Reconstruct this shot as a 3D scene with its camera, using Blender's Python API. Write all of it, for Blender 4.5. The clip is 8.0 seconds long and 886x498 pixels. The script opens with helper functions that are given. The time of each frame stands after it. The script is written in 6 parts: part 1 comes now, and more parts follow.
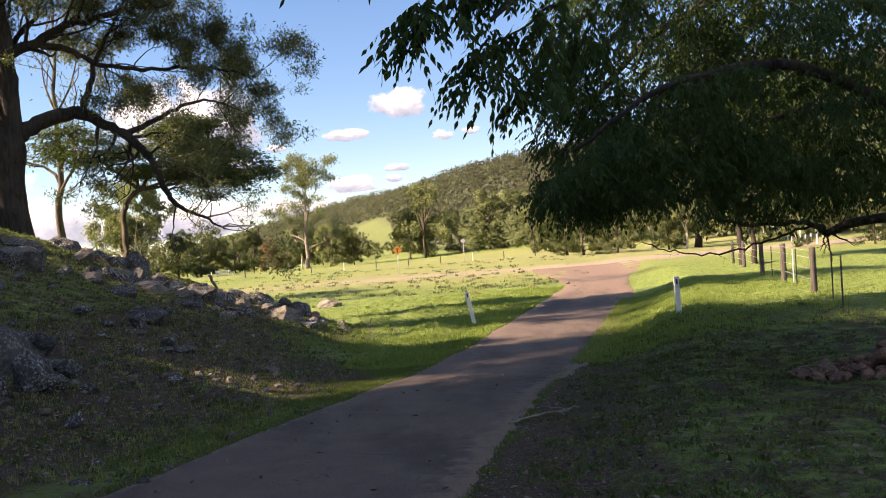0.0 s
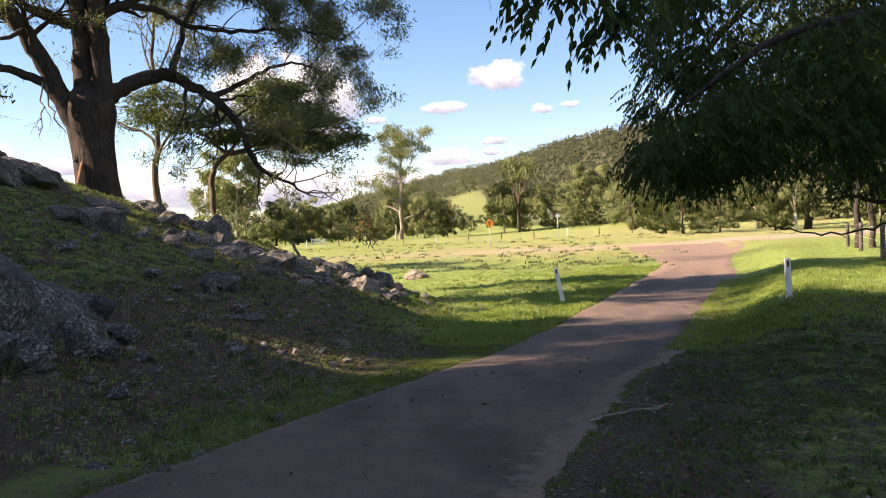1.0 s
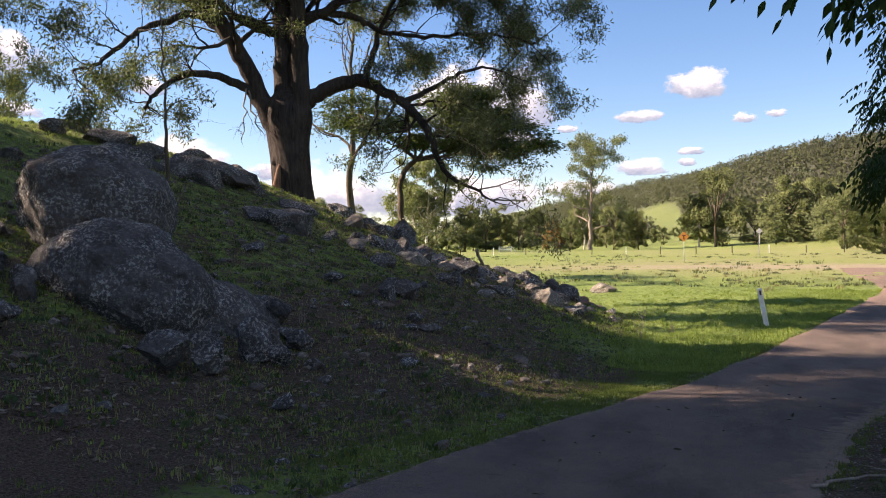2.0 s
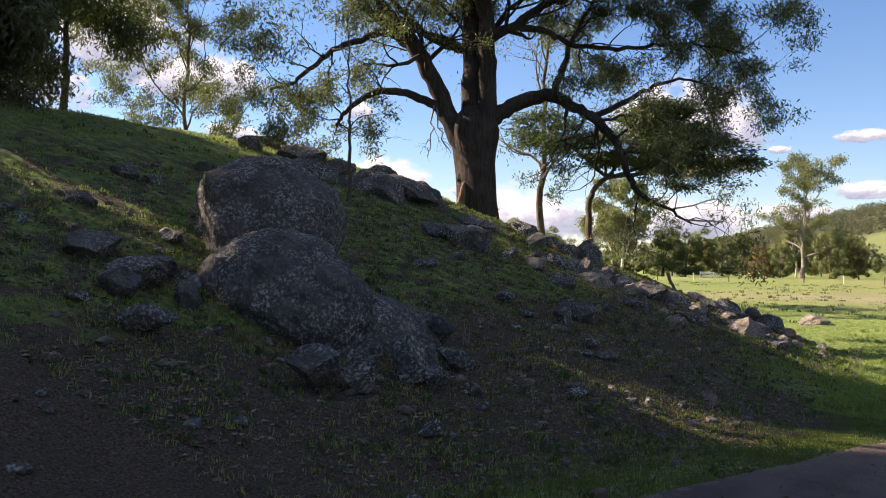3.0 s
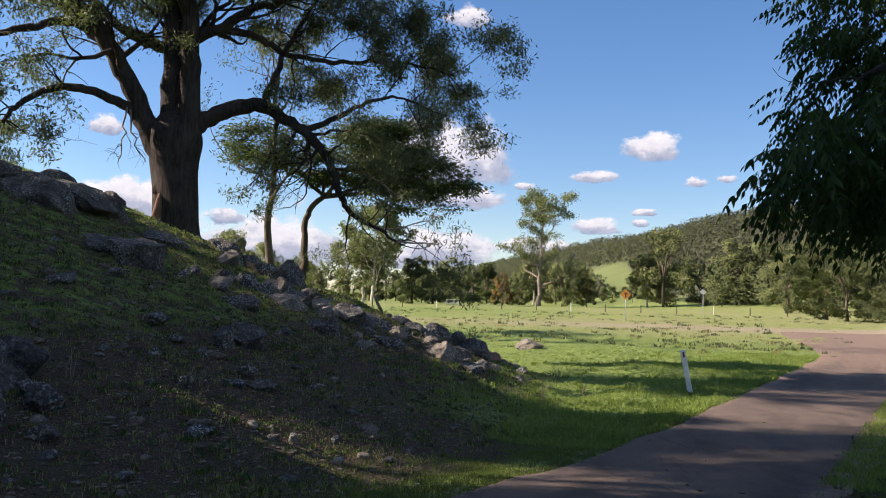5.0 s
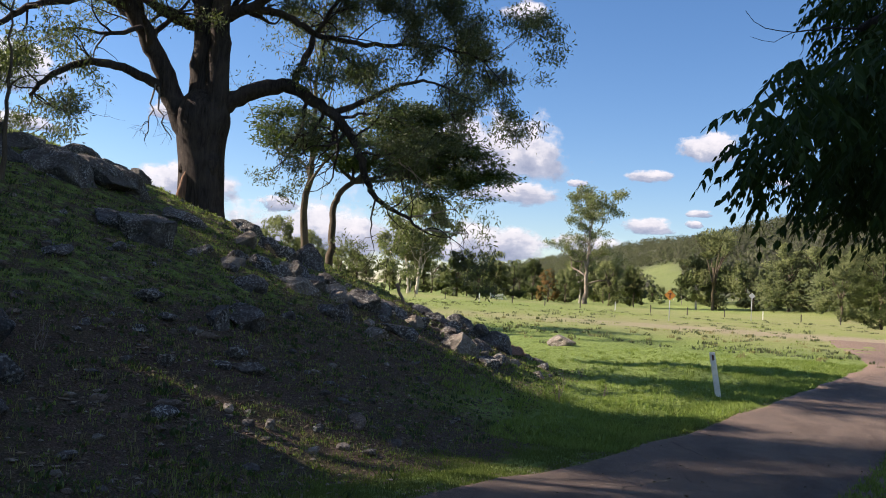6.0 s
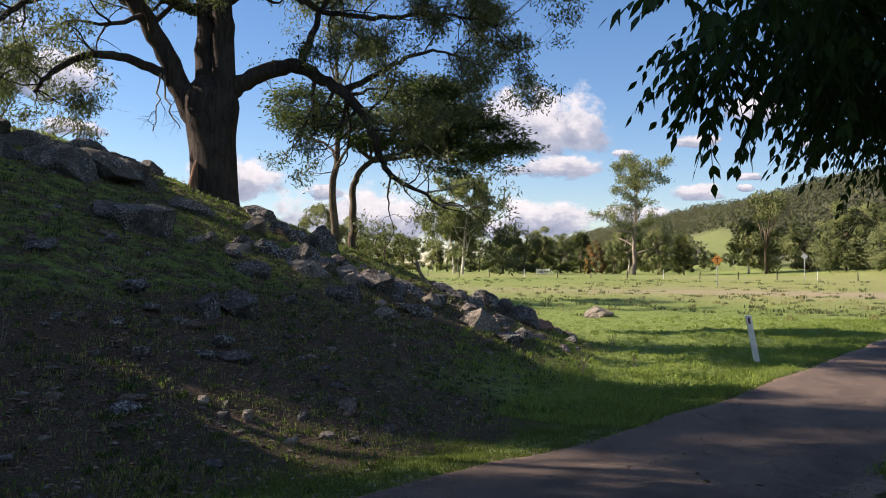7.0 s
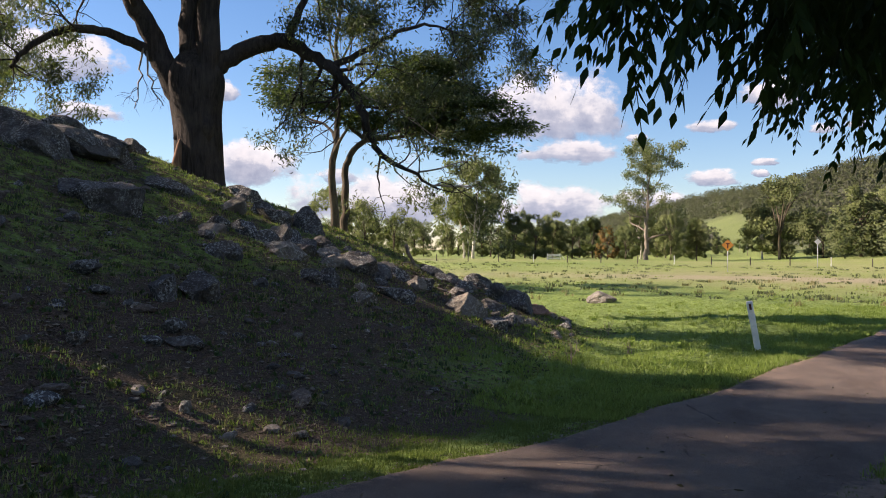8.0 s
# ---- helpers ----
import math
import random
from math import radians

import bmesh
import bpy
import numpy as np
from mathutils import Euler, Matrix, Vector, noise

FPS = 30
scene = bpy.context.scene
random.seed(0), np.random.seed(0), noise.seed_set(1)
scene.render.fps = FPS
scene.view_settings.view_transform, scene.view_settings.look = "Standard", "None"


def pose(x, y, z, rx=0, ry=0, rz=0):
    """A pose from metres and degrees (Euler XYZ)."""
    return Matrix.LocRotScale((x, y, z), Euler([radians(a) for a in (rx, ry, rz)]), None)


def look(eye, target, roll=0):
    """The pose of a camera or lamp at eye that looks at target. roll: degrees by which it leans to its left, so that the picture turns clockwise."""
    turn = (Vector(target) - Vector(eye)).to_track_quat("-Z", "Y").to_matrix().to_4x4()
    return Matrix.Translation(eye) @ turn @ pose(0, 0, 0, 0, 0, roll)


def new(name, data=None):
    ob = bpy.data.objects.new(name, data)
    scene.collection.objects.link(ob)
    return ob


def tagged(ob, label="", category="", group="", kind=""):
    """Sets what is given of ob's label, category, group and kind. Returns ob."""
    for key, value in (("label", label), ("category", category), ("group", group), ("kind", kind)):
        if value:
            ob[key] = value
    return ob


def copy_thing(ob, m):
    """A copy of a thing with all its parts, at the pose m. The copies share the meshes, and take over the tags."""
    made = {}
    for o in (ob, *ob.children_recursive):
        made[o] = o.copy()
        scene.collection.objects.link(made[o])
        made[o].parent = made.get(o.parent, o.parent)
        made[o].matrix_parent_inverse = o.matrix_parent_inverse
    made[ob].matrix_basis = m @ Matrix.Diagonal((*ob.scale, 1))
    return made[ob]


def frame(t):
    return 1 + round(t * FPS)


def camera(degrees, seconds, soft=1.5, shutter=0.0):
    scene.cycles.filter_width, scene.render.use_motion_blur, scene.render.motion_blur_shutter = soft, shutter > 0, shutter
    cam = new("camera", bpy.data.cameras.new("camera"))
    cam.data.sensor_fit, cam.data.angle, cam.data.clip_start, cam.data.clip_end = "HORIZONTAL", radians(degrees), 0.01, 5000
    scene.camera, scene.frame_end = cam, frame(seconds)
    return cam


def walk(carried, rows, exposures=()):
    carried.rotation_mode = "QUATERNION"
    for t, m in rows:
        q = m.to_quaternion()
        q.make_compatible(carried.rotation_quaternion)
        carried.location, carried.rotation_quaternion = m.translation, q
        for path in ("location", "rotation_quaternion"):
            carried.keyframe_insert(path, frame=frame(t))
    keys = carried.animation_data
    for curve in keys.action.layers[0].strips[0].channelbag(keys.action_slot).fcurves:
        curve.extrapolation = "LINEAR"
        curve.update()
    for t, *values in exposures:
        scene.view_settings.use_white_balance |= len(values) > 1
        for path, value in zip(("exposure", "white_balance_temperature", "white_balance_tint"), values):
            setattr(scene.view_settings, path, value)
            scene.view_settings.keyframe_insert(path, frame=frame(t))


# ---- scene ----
cam = camera(55.2, 8.0, 1.0)
PATH = [
    (0, (-0.095, -0.087, 1.78), (-0.01, 1.912, 1.787), -4.3),
    (0.5, (0.03, 0.572, 1.791), (0.087, 2.571, 1.834), -3.2),
    (1, (0.15, 1.18, 1.7), (0.009, 3.174, 1.659), -2.7),
    (1.5, (0.096, 1.717, 1.707), (-0.233, 3.689, 1.656), 0.0),
    (2, (0.054, 2.193, 1.74), (-0.519, 4.109, 1.732), -0.7),
    (2.2, (0.044, 2.38, 1.718), (-0.71, 4.232, 1.718), -1.6),
    (3.3, (0.11, 3.487, 1.694), (-0.896, 5.216, 1.74), 1.2),
    (3.5, (0.159, 3.684, 1.698), (-0.814, 5.431, 1.749), 0.7),
    (4, (0.391, 4.19, 1.646), (-0.529, 5.96, 1.79), -1.4),
    (4.3, (0.561, 4.482, 1.606), (-0.195, 6.325, 1.777), -0.8),
    (4.5, (0.658, 4.731, 1.596), (0.06, 6.634, 1.746), 0.3),
    (4.7, (0.756, 5.013, 1.591), (0.308, 6.958, 1.714), 1.1),
    (5.8, (1.332, 5.985, 1.532), (0.74, 7.894, 1.622), 3.0),
    (6, (1.441, 6.192, 1.514), (0.857, 8.103, 1.61), 3.6),
    (6.5, (1.722, 6.738, 1.496), (1.167, 8.658, 1.573), 2.1),
    (7, (1.951, 7.241, 1.442), (1.261, 9.117, 1.487), 0.4),
    (7.5, (2.048, 7.806, 1.41), (1.254, 9.641, 1.425), 1.0),
    (8, (2.224, 8.264, 1.39), (1.505, 10.13, 1.399), 0.6),
]
EXPOSURES = [(0, 1.72, 7600, 28), (0.5, 1.62, 7550, 28), (1, 1.78, 7500, 28), (1.5, 1.72, 7350, 28), (2, 1.50, 7000, 27), (3.5, 1.40, 6850, 26), (4, 1.32, 6650, 24), (4.5, 1.16, 6450, 22), (6.5, 1.13, 6400, 21), (7, 1.12, 6600, 22), (7.5, 1.13, 6550, 22), (8, 1.17, 6650, 23)]
walk(cam, [(t, look(eye, target, roll)) for t, eye, target, roll in PATH], EXPOSURES)

# ---------------------------------------------------------------- light
SUN_EL, SUN_AZ = 31.0, -10.0          # height of the sun; turn of its heading from due left
sd = Vector((-math.cos(radians(SUN_EL)) * math.cos(radians(SUN_AZ)), math.cos(radians(SUN_EL)) * math.sin(radians(SUN_AZ)), math.sin(radians(SUN_EL))))
sun = new("sun", bpy.data.lights.new("sun", "SUN"))
sun.data.energy, sun.data.angle, sun.data.color = 5.0, radians(0.53), (1.0, 0.90, 0.74)
sun.matrix_world = look((-60, 0, 60), Vector((-60, 0, 60)) - sd)

world = bpy.data.worlds.new("sky")
scene.world = world
world.use_nodes = True
wn = world.node_tree
wn.nodes.clear()
sky = wn.nodes.new("ShaderNodeTexSky")
sky.sky_type, sky.sun_disc = "NISHITA", False
sky.sun_elevation, sky.sun_rotation = radians(SUN_EL), radians(270 + SUN_AZ)
sky.air_density, sky.dust_density, sky.ozone_density = 1.0, 0.1, 3.0
back = wn.nodes.new("ShaderNodeBackground")
back.inputs["Strength"].default_value = 0.069
wout = wn.nodes.new("ShaderNodeOutputWorld")
hue = wn.nodes.new("ShaderNodeHueSaturation")
hue.inputs["Saturation"].default_value = 1.18
wn.links.new(sky.outputs[0], hue.inputs["Color"])
wn.links.new(hue.outputs[0], back.inputs[0])
wn.links.new(back.outputs[0], wout.inputs[0])


# ---------------------------------------------------------------- materials
class Nodes:
    """A small wrapper to write node materials in a few lines."""

    def __init__(self, name):
        self.mat = bpy.data.materials.new(name)
        self.mat.use_nodes = True
        self.t = self.mat.node_tree
        self.t.nodes.clear()
        self.out = self.n("ShaderNodeOutputMaterial")

    def n(self, kind, **kw):
        node = self.t.nodes.new(kind)
        for key, value in kw.items():
            if key in node.inputs:
                self.put(node.inputs[key], value)
        return node

    def put(self, socket, value):
        if isinstance(value, bpy.types.NodeSocket):
            self.t.links.new(value, socket)
        else:
            socket.default_value = value

    def pos(self, scale=1.0):
        c = self.n("ShaderNodeNewGeometry").outputs["Position"]
        if scale == 1.0:
            return c
        m = self.n("ShaderNodeVectorMath")
        m.operation = "MULTIPLY"
        self.put(m.inputs[0], c)
        m.inputs[1].default_value = scale if isinstance(scale, tuple) else (scale,) * 3
        return m.outputs[0]

    def obj(self):
        return self.n("ShaderNodeTexCoord").outputs["Object"]

    def noise(self, vec, scale, detail=4.0, rough=0.55, distort=0.0):
        return self.n("ShaderNodeTexNoise", Vector=vec, Scale=scale, Detail=detail, Roughness=rough, Distortion=distort).outputs[0]

    def ramp(self, fac, stops):
        r = self.n("ShaderNodeValToRGB")
        self.put(r.inputs[0], fac)
        e = r.color_ramp.elements
        while len(e) < len(stops):
            e.new(0.5)
        for el, (p, c) in zip(e, stops):
            el.position = p
            el.color = (*c, 1) if isinstance(c, tuple) else (c, c, c, 1)
        return r.outputs[0]

    def mix(self, fac, a, b, mode="MIX"):
        m = self.n("ShaderNodeMix")
        m.data_type, m.blend_type = "RGBA", mode
        self.put(m.inputs[0], fac)
        for s, v in ((m.inputs[6], a), (m.inputs[7], b)):
            self.put(s, (*v, 1) if isinstance(v, tuple) and len(v) == 3 else v)
        return m.outputs[2]

    def math(self, op, a, b=0.0, clamp=False):
        m = self.n("ShaderNodeMath")
        m.operation, m.use_clamp = op, clamp
        self.put(m.inputs[0], a)
        self.put(m.inputs[1], b)
        return m.outputs[0]

    def attr(self, name):
        a = self.n("ShaderNodeAttribute")
        a.attribute_name = name
        return a.outputs["Fac"]

    def bump(self, height, strength=0.5, distance=0.02):
        return self.n("ShaderNodeBump", Height=height, Strength=strength, Distance=distance).outputs[0]

    def done(self, color, rough=0.8, normal=None, metal=0.0, translucent=0.0, spec=0.3, glow=None):
        b = self.n("ShaderNodeBsdfPrincipled", Roughness=rough, Metallic=metal)
        self.put(b.inputs["Base Color"], (*color, 1) if isinstance(color, tuple) else color)
        b.inputs["Specular IOR Level"].default_value = spec
        if normal is not None:
            self.put(b.inputs["Normal"], normal)
        last = b.outputs[0]
        if translucent:
            tr = self.n("ShaderNodeBsdfTranslucent")
            self.put(tr.inputs[0], (*glow, 1) if isinstance(glow, tuple) else (color if glow is None else glow))
            m = self.n("ShaderNodeMixShader")
            m.inputs[0].default_value = translucent
            self.put(m.inputs[1], last)
            self.put(m.inputs[2], tr.outputs[0])
            last = m.outputs[0]
        self.t.links.new(last, self.out.inputs[0])
        return self.mat

    def island(self):
        return self.n("ShaderNodeNewGeometry").outputs["Random Per Island"]

    def own(self):
        return self.n("ShaderNodeObjectInfo").outputs["Random"]


def leaf_material(name, dark, mid, light, translucent=0.35, patch=0.35, rough=0.5, spec=0.35, lumpy=False):
    k = Nodes(name)
    c = k.ramp(k.island(), [(0.0, dark), (0.5, mid), (1.0, light)])
    big = k.noise(k.pos(), patch, 2.0)
    c = k.mix(k.ramp(big, [(0.35, 0.0), (0.7, 0.6)]), c, light)
    g = k.mix(0.5, c, (0.30, 0.42, 0.05))
    turned = None
    if lumpy:
        # small leaves far off take the light of the clump they sit on
        a = k.n("ShaderNodeAttribute")
        a.attribute_name = "outward"
        turned = a.outputs["Vector"]
    return k.done(c, rough, turned, 0.0, translucent, spec, g)


def ground_material():
    k = Nodes("grass_and_soil")
    p = k.pos()
    n1 = k.noise(p, 0.55, 5.0, 0.6)
    n2 = k.noise(p, 6.0, 6.0, 0.7)
    n3 = k.noise(p, 38.0, 4.0, 0.7)
    wide = k.noise(p, 0.07, 3.0)
    mid = k.noise(p, 2.4, 5.0, 0.65)
    grass = k.ramp(n2, [(0.28, (0.05, 0.068, 0.014)), (0.5, (0.185, 0.25, 0.06)), (0.72, (0.33, 0.41, 0.13))])
    grass = k.mix(k.ramp(n1, [(0.45, 0.0), (0.75, 0.55)]), grass, (0.23, 0.275, 0.08))
    dry = k.ramp(n2, [(0.25, (0.22, 0.19, 0.10)), (0.55, (0.33, 0.31, 0.15)), (0.8, (0.42, 0.385, 0.20))])
    dry = k.mix(k.ramp(mid, [(0.46, 0.0), (0.62, 0.3)]), dry, (0.24, 0.25, 0.095))
    dry = k.mix(k.ramp(wide, [(0.42, 0.0), (0.62, 0.75)]), dry, (0.25, 0.29, 0.08))
    belt = k.noise(k.pos((0.10, 0.42, 0.3)), 1.0, 6.0, 0.68)
    dry = k.mix(k.ramp(belt, [(0.44, 0.0), (0.62, 0.6)]), dry, (0.22, 0.25, 0.08))
    dry = k.mix(k.ramp(k.noise(k.pos((0.5, 1.6, 0.5)), 1.0, 5.0, 0.75), [(0.55, 0.0), (0.70, 0.45)]), dry, (0.17, 0.145, 0.075))
    soil = k.ramp(n3, [(0.27, (0.026, 0.018, 0.013)), (0.47, (0.100, 0.068, 0.049)), (0.66, (0.205, 0.148, 0.108)), (0.84, (0.34, 0.27, 0.21))])
    soil = k.mix(k.ramp(n1, [(0.50, 0.0), (0.68, 0.4)]), soil, (0.06, 0.075, 0.02))
    soil = k.mix(k.ramp(k.noise(p, 9.0, 6.0, 0.75), [(0.53, 0.0), (0.64, 0.6)]), soil, (0.085, 0.095, 0.034))
    soil = k.mix(k.ramp(k.noise(p, 14.0, 5.0, 0.8), [(0.60, 0.0), (0.68, 0.8)]), soil, (0.26, 0.215, 0.16))
    bare = k.math("MULTIPLY", k.attr("bare"), k.ramp(mid, [(0.42, 0.0), (0.55, 1.0)]))
    grass = k.mix(bare, grass, soil)
    c = k.mix(k.attr("dry"), grass, dry)
    edge = k.math("ADD", k.attr("soil"), k.math("MULTIPLY", k.math("SUBTRACT", n2, 0.5), 1.1))
    c = k.mix(k.ramp(edge, [(0.38, 0.0), (0.62, 1.0)]), c, soil)
    c = k.mix(k.attr("gravel"), c, k.ramp(n2, [(0.3, (0.30, 0.215, 0.165)), (0.7, (0.46, 0.36, 0.29))]))
    c = k.mix(k.attr("wood"), c, k.ramp(k.noise(p, 0.05, 5.0, 0.7), [(0.3, (0.06, 0.068, 0.04)), (0.7, (0.095, 0.10, 0.06))]))
    h = k.math("ADD", k.math("MULTIPLY", n2, 0.9), k.math("MULTIPLY", n3, 0.5))
    h = k.math("ADD", h, k.math("MULTIPLY", mid, 1.2))
    return k.done(c, 0.95, k.bump(h, 1.0, 0.10), spec=0.1)


def road_material():
    k = Nodes("worn_bitumen")
    p = k.pos()
    fine = k.noise(p, 95.0, 3.0, 0.8)
    mid = k.noise(p, 2.2, 6.0, 0.65)
    wide = k.noise(k.pos((0.8, 0.25, 1.0)), 0.9, 4.0)
    c = k.ramp(fine, [(0.30, (0.042, 0.031, 0.025)), (0.5, (0.138, 0.103, 0.080)), (0.70, (0.29, 0.226, 0.178))])
    c = k.mix(k.ramp(mid, [(0.45, 0.0), (0.75, 0.6)]), c, (0.215, 0.155, 0.115))
    c = k.mix(k.ramp(wide, [(0.46, 0.0), (0.66, 0.7)]), c, (0.070, 0.054, 0.046))
    c = k.mix(k.ramp(k.noise(k.pos((1.1, 0.35, 1.0)), 0.6, 6.0, 0.7), [(0.50, 0.0), (0.60, 0.45)]), c, (0.060, 0.044, 0.036))
    rim = k.math("ADD", k.attr("rim"), k.math("MULTIPLY", k.math("SUBTRACT", k.noise(p, 5.0, 5.0, 0.7), 0.5), 1.3))
    c = k.mix(k.ramp(rim, [(0.42, 0.0), (0.62, 0.9)]), c, k.ramp(fine, [(0.3, (0.12, 0.075, 0.052)), (0.7, (0.36, 0.26, 0.19))]))
    warp = k.mix(0.35, p, k.n("ShaderNodeTexNoise", Vector=p, Scale=0.9, Detail=6.0).outputs[1])
    cells = k.n("ShaderNodeTexVoronoi", Vector=warp, Scale=0.75)
    cells.feature = "DISTANCE_TO_EDGE"
    crack = k.math("MULTIPLY", k.ramp(cells.outputs[0], [(0.0, 1.0), (0.010, 0.0)]), k.ramp(k.noise(p, 0.45, 4.0), [(0.58, 0.0), (0.64, 1.0)]))
    c = k.mix(crack, c, (0.018, 0.014, 0.012))
    h = k.math("ADD", fine, k.math("MULTIPLY", mid, 1.5))
    return k.done(c, 0.9, k.bump(h, 0.8, 0.016), spec=0.2)


def rock_material(name, base, dark, lichen):
    k = Nodes(name)
    o = k.pos()
    big = k.noise(o, 2.3, 6.0, 0.65)
    fine = k.noise(o, 22.0, 6.0, 0.7)
    c = k.ramp(big, [(0.28, dark), (0.55, base), (0.8, tuple(min(1, v * 1.35) for v in base))])
    c = k.mix(k.ramp(fine, [(0.35, 0.0), (0.7, 0.55)]), c, dark)
    where = k.ramp(k.noise(o, 1.9, 4.0, 0.6), [(0.38, 0.12), (0.58, 0.85)])
    patch = k.math("MULTIPLY", k.ramp(k.noise(o, 21.0, 6.0, 0.72, 0.3), [(0.51, 0.0), (0.57, 1.0)]), where)
    c = k.mix(patch, c, lichen)
    fleck = k.math("MULTIPLY", k.ramp(k.noise(o, 55.0, 4.0, 0.7), [(0.58, 0.0), (0.66, 0.4)]), where)
    c = k.mix(fleck, c, tuple(0.8 * v for v in lichen))
    streak = k.noise(k.pos((3.2, 3.2, 0.55)), 1.0, 5.0, 0.6)
    c = k.mix(k.ramp(streak, [(0.52, 0.0), (0.66, 0.65)]), c, dark)
    c = k.mix(k.ramp(k.own(), [(0.0, 0.0), (1.0, 0.25)]), c, (0.20, 0.155, 0.115))
    h = k.math("ADD", k.math("MULTIPLY", big, 1.6), k.math("MULTIPLY", fine, 0.5))
    return k.done(c, 0.92, k.bump(h, 1.0, 0.09), spec=0.2)


def bark_material(name, dark, light, stretch=7.0, scale=5.0):
    k = Nodes(name)
    v = k.pos((stretch, stretch, 1.0))
    a = k.noise(v, scale * 0.35, 6.0, 0.7, 0.6)
    b = k.noise(k.pos(), 0.9, 4.0)
    c = k.ramp(a, [(0.32, dark), (0.68, light)])
    c = k.mix(k.ramp(b, [(0.45, 0.0), (0.7, 0.5)]), c, tuple(v * 1.5 for v in light))
    return k.done(c, 0.95, k.bump(a, 1.0, 0.05), spec=0.1)


def paint_material(name, color, rough=0.55, grime=(0.22, 0.19, 0.15), amount=0.4):
    k = Nodes(name)
    n = k.noise(k.pos(), 9.0, 6.0, 0.7)
    return k.done(k.mix(k.ramp(n, [(0.45, 0.0), (0.8, amount)]), color, grime), rough, k.bump(n, 0.2, 0.004))


def timber_material():
    k = Nodes("weathered_timber")
    a = k.noise(k.pos((9.0, 9.0, 0.7)), 3.0, 6.0, 0.7)
    return k.done(k.ramp(a, [(0.3, (0.038, 0.032, 0.028)), (0.7, (0.13, 0.112, 0.095))]), 0.9, k.bump(a, 0.7, 0.01), spec=0.1)


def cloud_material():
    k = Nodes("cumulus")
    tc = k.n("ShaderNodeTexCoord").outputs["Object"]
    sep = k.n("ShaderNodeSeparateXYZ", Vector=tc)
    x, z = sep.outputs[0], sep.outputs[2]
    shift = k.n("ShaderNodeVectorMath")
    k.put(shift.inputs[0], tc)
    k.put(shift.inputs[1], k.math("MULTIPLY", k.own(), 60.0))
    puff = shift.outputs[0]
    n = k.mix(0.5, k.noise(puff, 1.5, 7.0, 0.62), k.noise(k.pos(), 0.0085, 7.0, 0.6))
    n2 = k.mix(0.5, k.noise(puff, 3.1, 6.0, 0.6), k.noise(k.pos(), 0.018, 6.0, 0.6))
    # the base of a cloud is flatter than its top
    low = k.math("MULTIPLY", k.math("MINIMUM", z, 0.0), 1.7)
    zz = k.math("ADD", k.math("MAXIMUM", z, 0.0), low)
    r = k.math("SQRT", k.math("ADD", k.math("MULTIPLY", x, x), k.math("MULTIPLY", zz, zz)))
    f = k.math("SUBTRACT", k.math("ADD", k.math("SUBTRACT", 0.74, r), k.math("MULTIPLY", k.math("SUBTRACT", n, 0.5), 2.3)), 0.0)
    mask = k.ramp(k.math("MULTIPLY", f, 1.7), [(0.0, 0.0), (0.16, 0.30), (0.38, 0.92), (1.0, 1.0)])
    # sunlit tops and grey shaded bases are painted into the cards' glow
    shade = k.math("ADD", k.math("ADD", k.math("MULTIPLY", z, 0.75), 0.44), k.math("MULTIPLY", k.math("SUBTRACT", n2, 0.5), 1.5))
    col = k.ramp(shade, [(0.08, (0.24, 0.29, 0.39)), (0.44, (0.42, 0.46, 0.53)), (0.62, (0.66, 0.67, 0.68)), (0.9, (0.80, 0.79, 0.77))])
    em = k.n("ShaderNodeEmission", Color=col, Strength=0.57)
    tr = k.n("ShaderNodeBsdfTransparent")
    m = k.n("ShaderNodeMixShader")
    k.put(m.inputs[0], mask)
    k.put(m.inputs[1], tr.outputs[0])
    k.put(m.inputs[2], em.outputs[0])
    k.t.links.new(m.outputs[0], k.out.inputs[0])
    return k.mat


GROUND, ROAD = ground_material(), road_material()
ROCK = rock_material("lichened_rock", (0.115, 0.108, 0.100), (0.030, 0.028, 0.026), (0.46, 0.455, 0.41))
ROCK_PALE = rock_material("pale_sandy_rock", (0.27, 0.232, 0.18), (0.10, 0.082, 0.064), (0.50, 0.46, 0.38))
ROCK_RED = rock_material("reddish_rubble", (0.36, 0.19, 0.13), (0.15, 0.075, 0.05), (0.46, 0.30, 0.23))
ROCK_BROWN = rock_material("brown_stone", (0.19, 0.142, 0.108), (0.075, 0.056, 0.042), (0.33, 0.28, 0.23))
BARK = bark_material("rough_dark_bark", (0.018, 0.015, 0.013), (0.082, 0.066, 0.055))
BARK_RED = bark_material("reddish_bark", (0.14, 0.075, 0.045), (0.33, 0.20, 0.13))
BARK_GREY = bark_material("grey_brown_bark", (0.05, 0.040, 0.029), (0.15, 0.118, 0.080))
BARK_PALE = bark_material("pale_smooth_bark", (0.30, 0.25, 0.19), (0.62, 0.56, 0.47), 2.5)
BARK_TAN = bark_material("tan_smooth_bark", (0.14, 0.108, 0.08), (0.31, 0.255, 0.20), 2.5)
TWIG = bark_material("dead_twigs", (0.14, 0.11, 0.085), (0.34, 0.28, 0.22))
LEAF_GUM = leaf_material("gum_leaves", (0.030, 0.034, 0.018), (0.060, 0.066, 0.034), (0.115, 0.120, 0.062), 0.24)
# lit copy of the gum leaves: the sun on the far gums is in the colour
LEAF_GUM_LIT = leaf_material("pale_sunlit_gum_leaves", (0.09, 0.10, 0.048), (0.15, 0.16, 0.078), (0.23, 0.235, 0.12), 0.35)
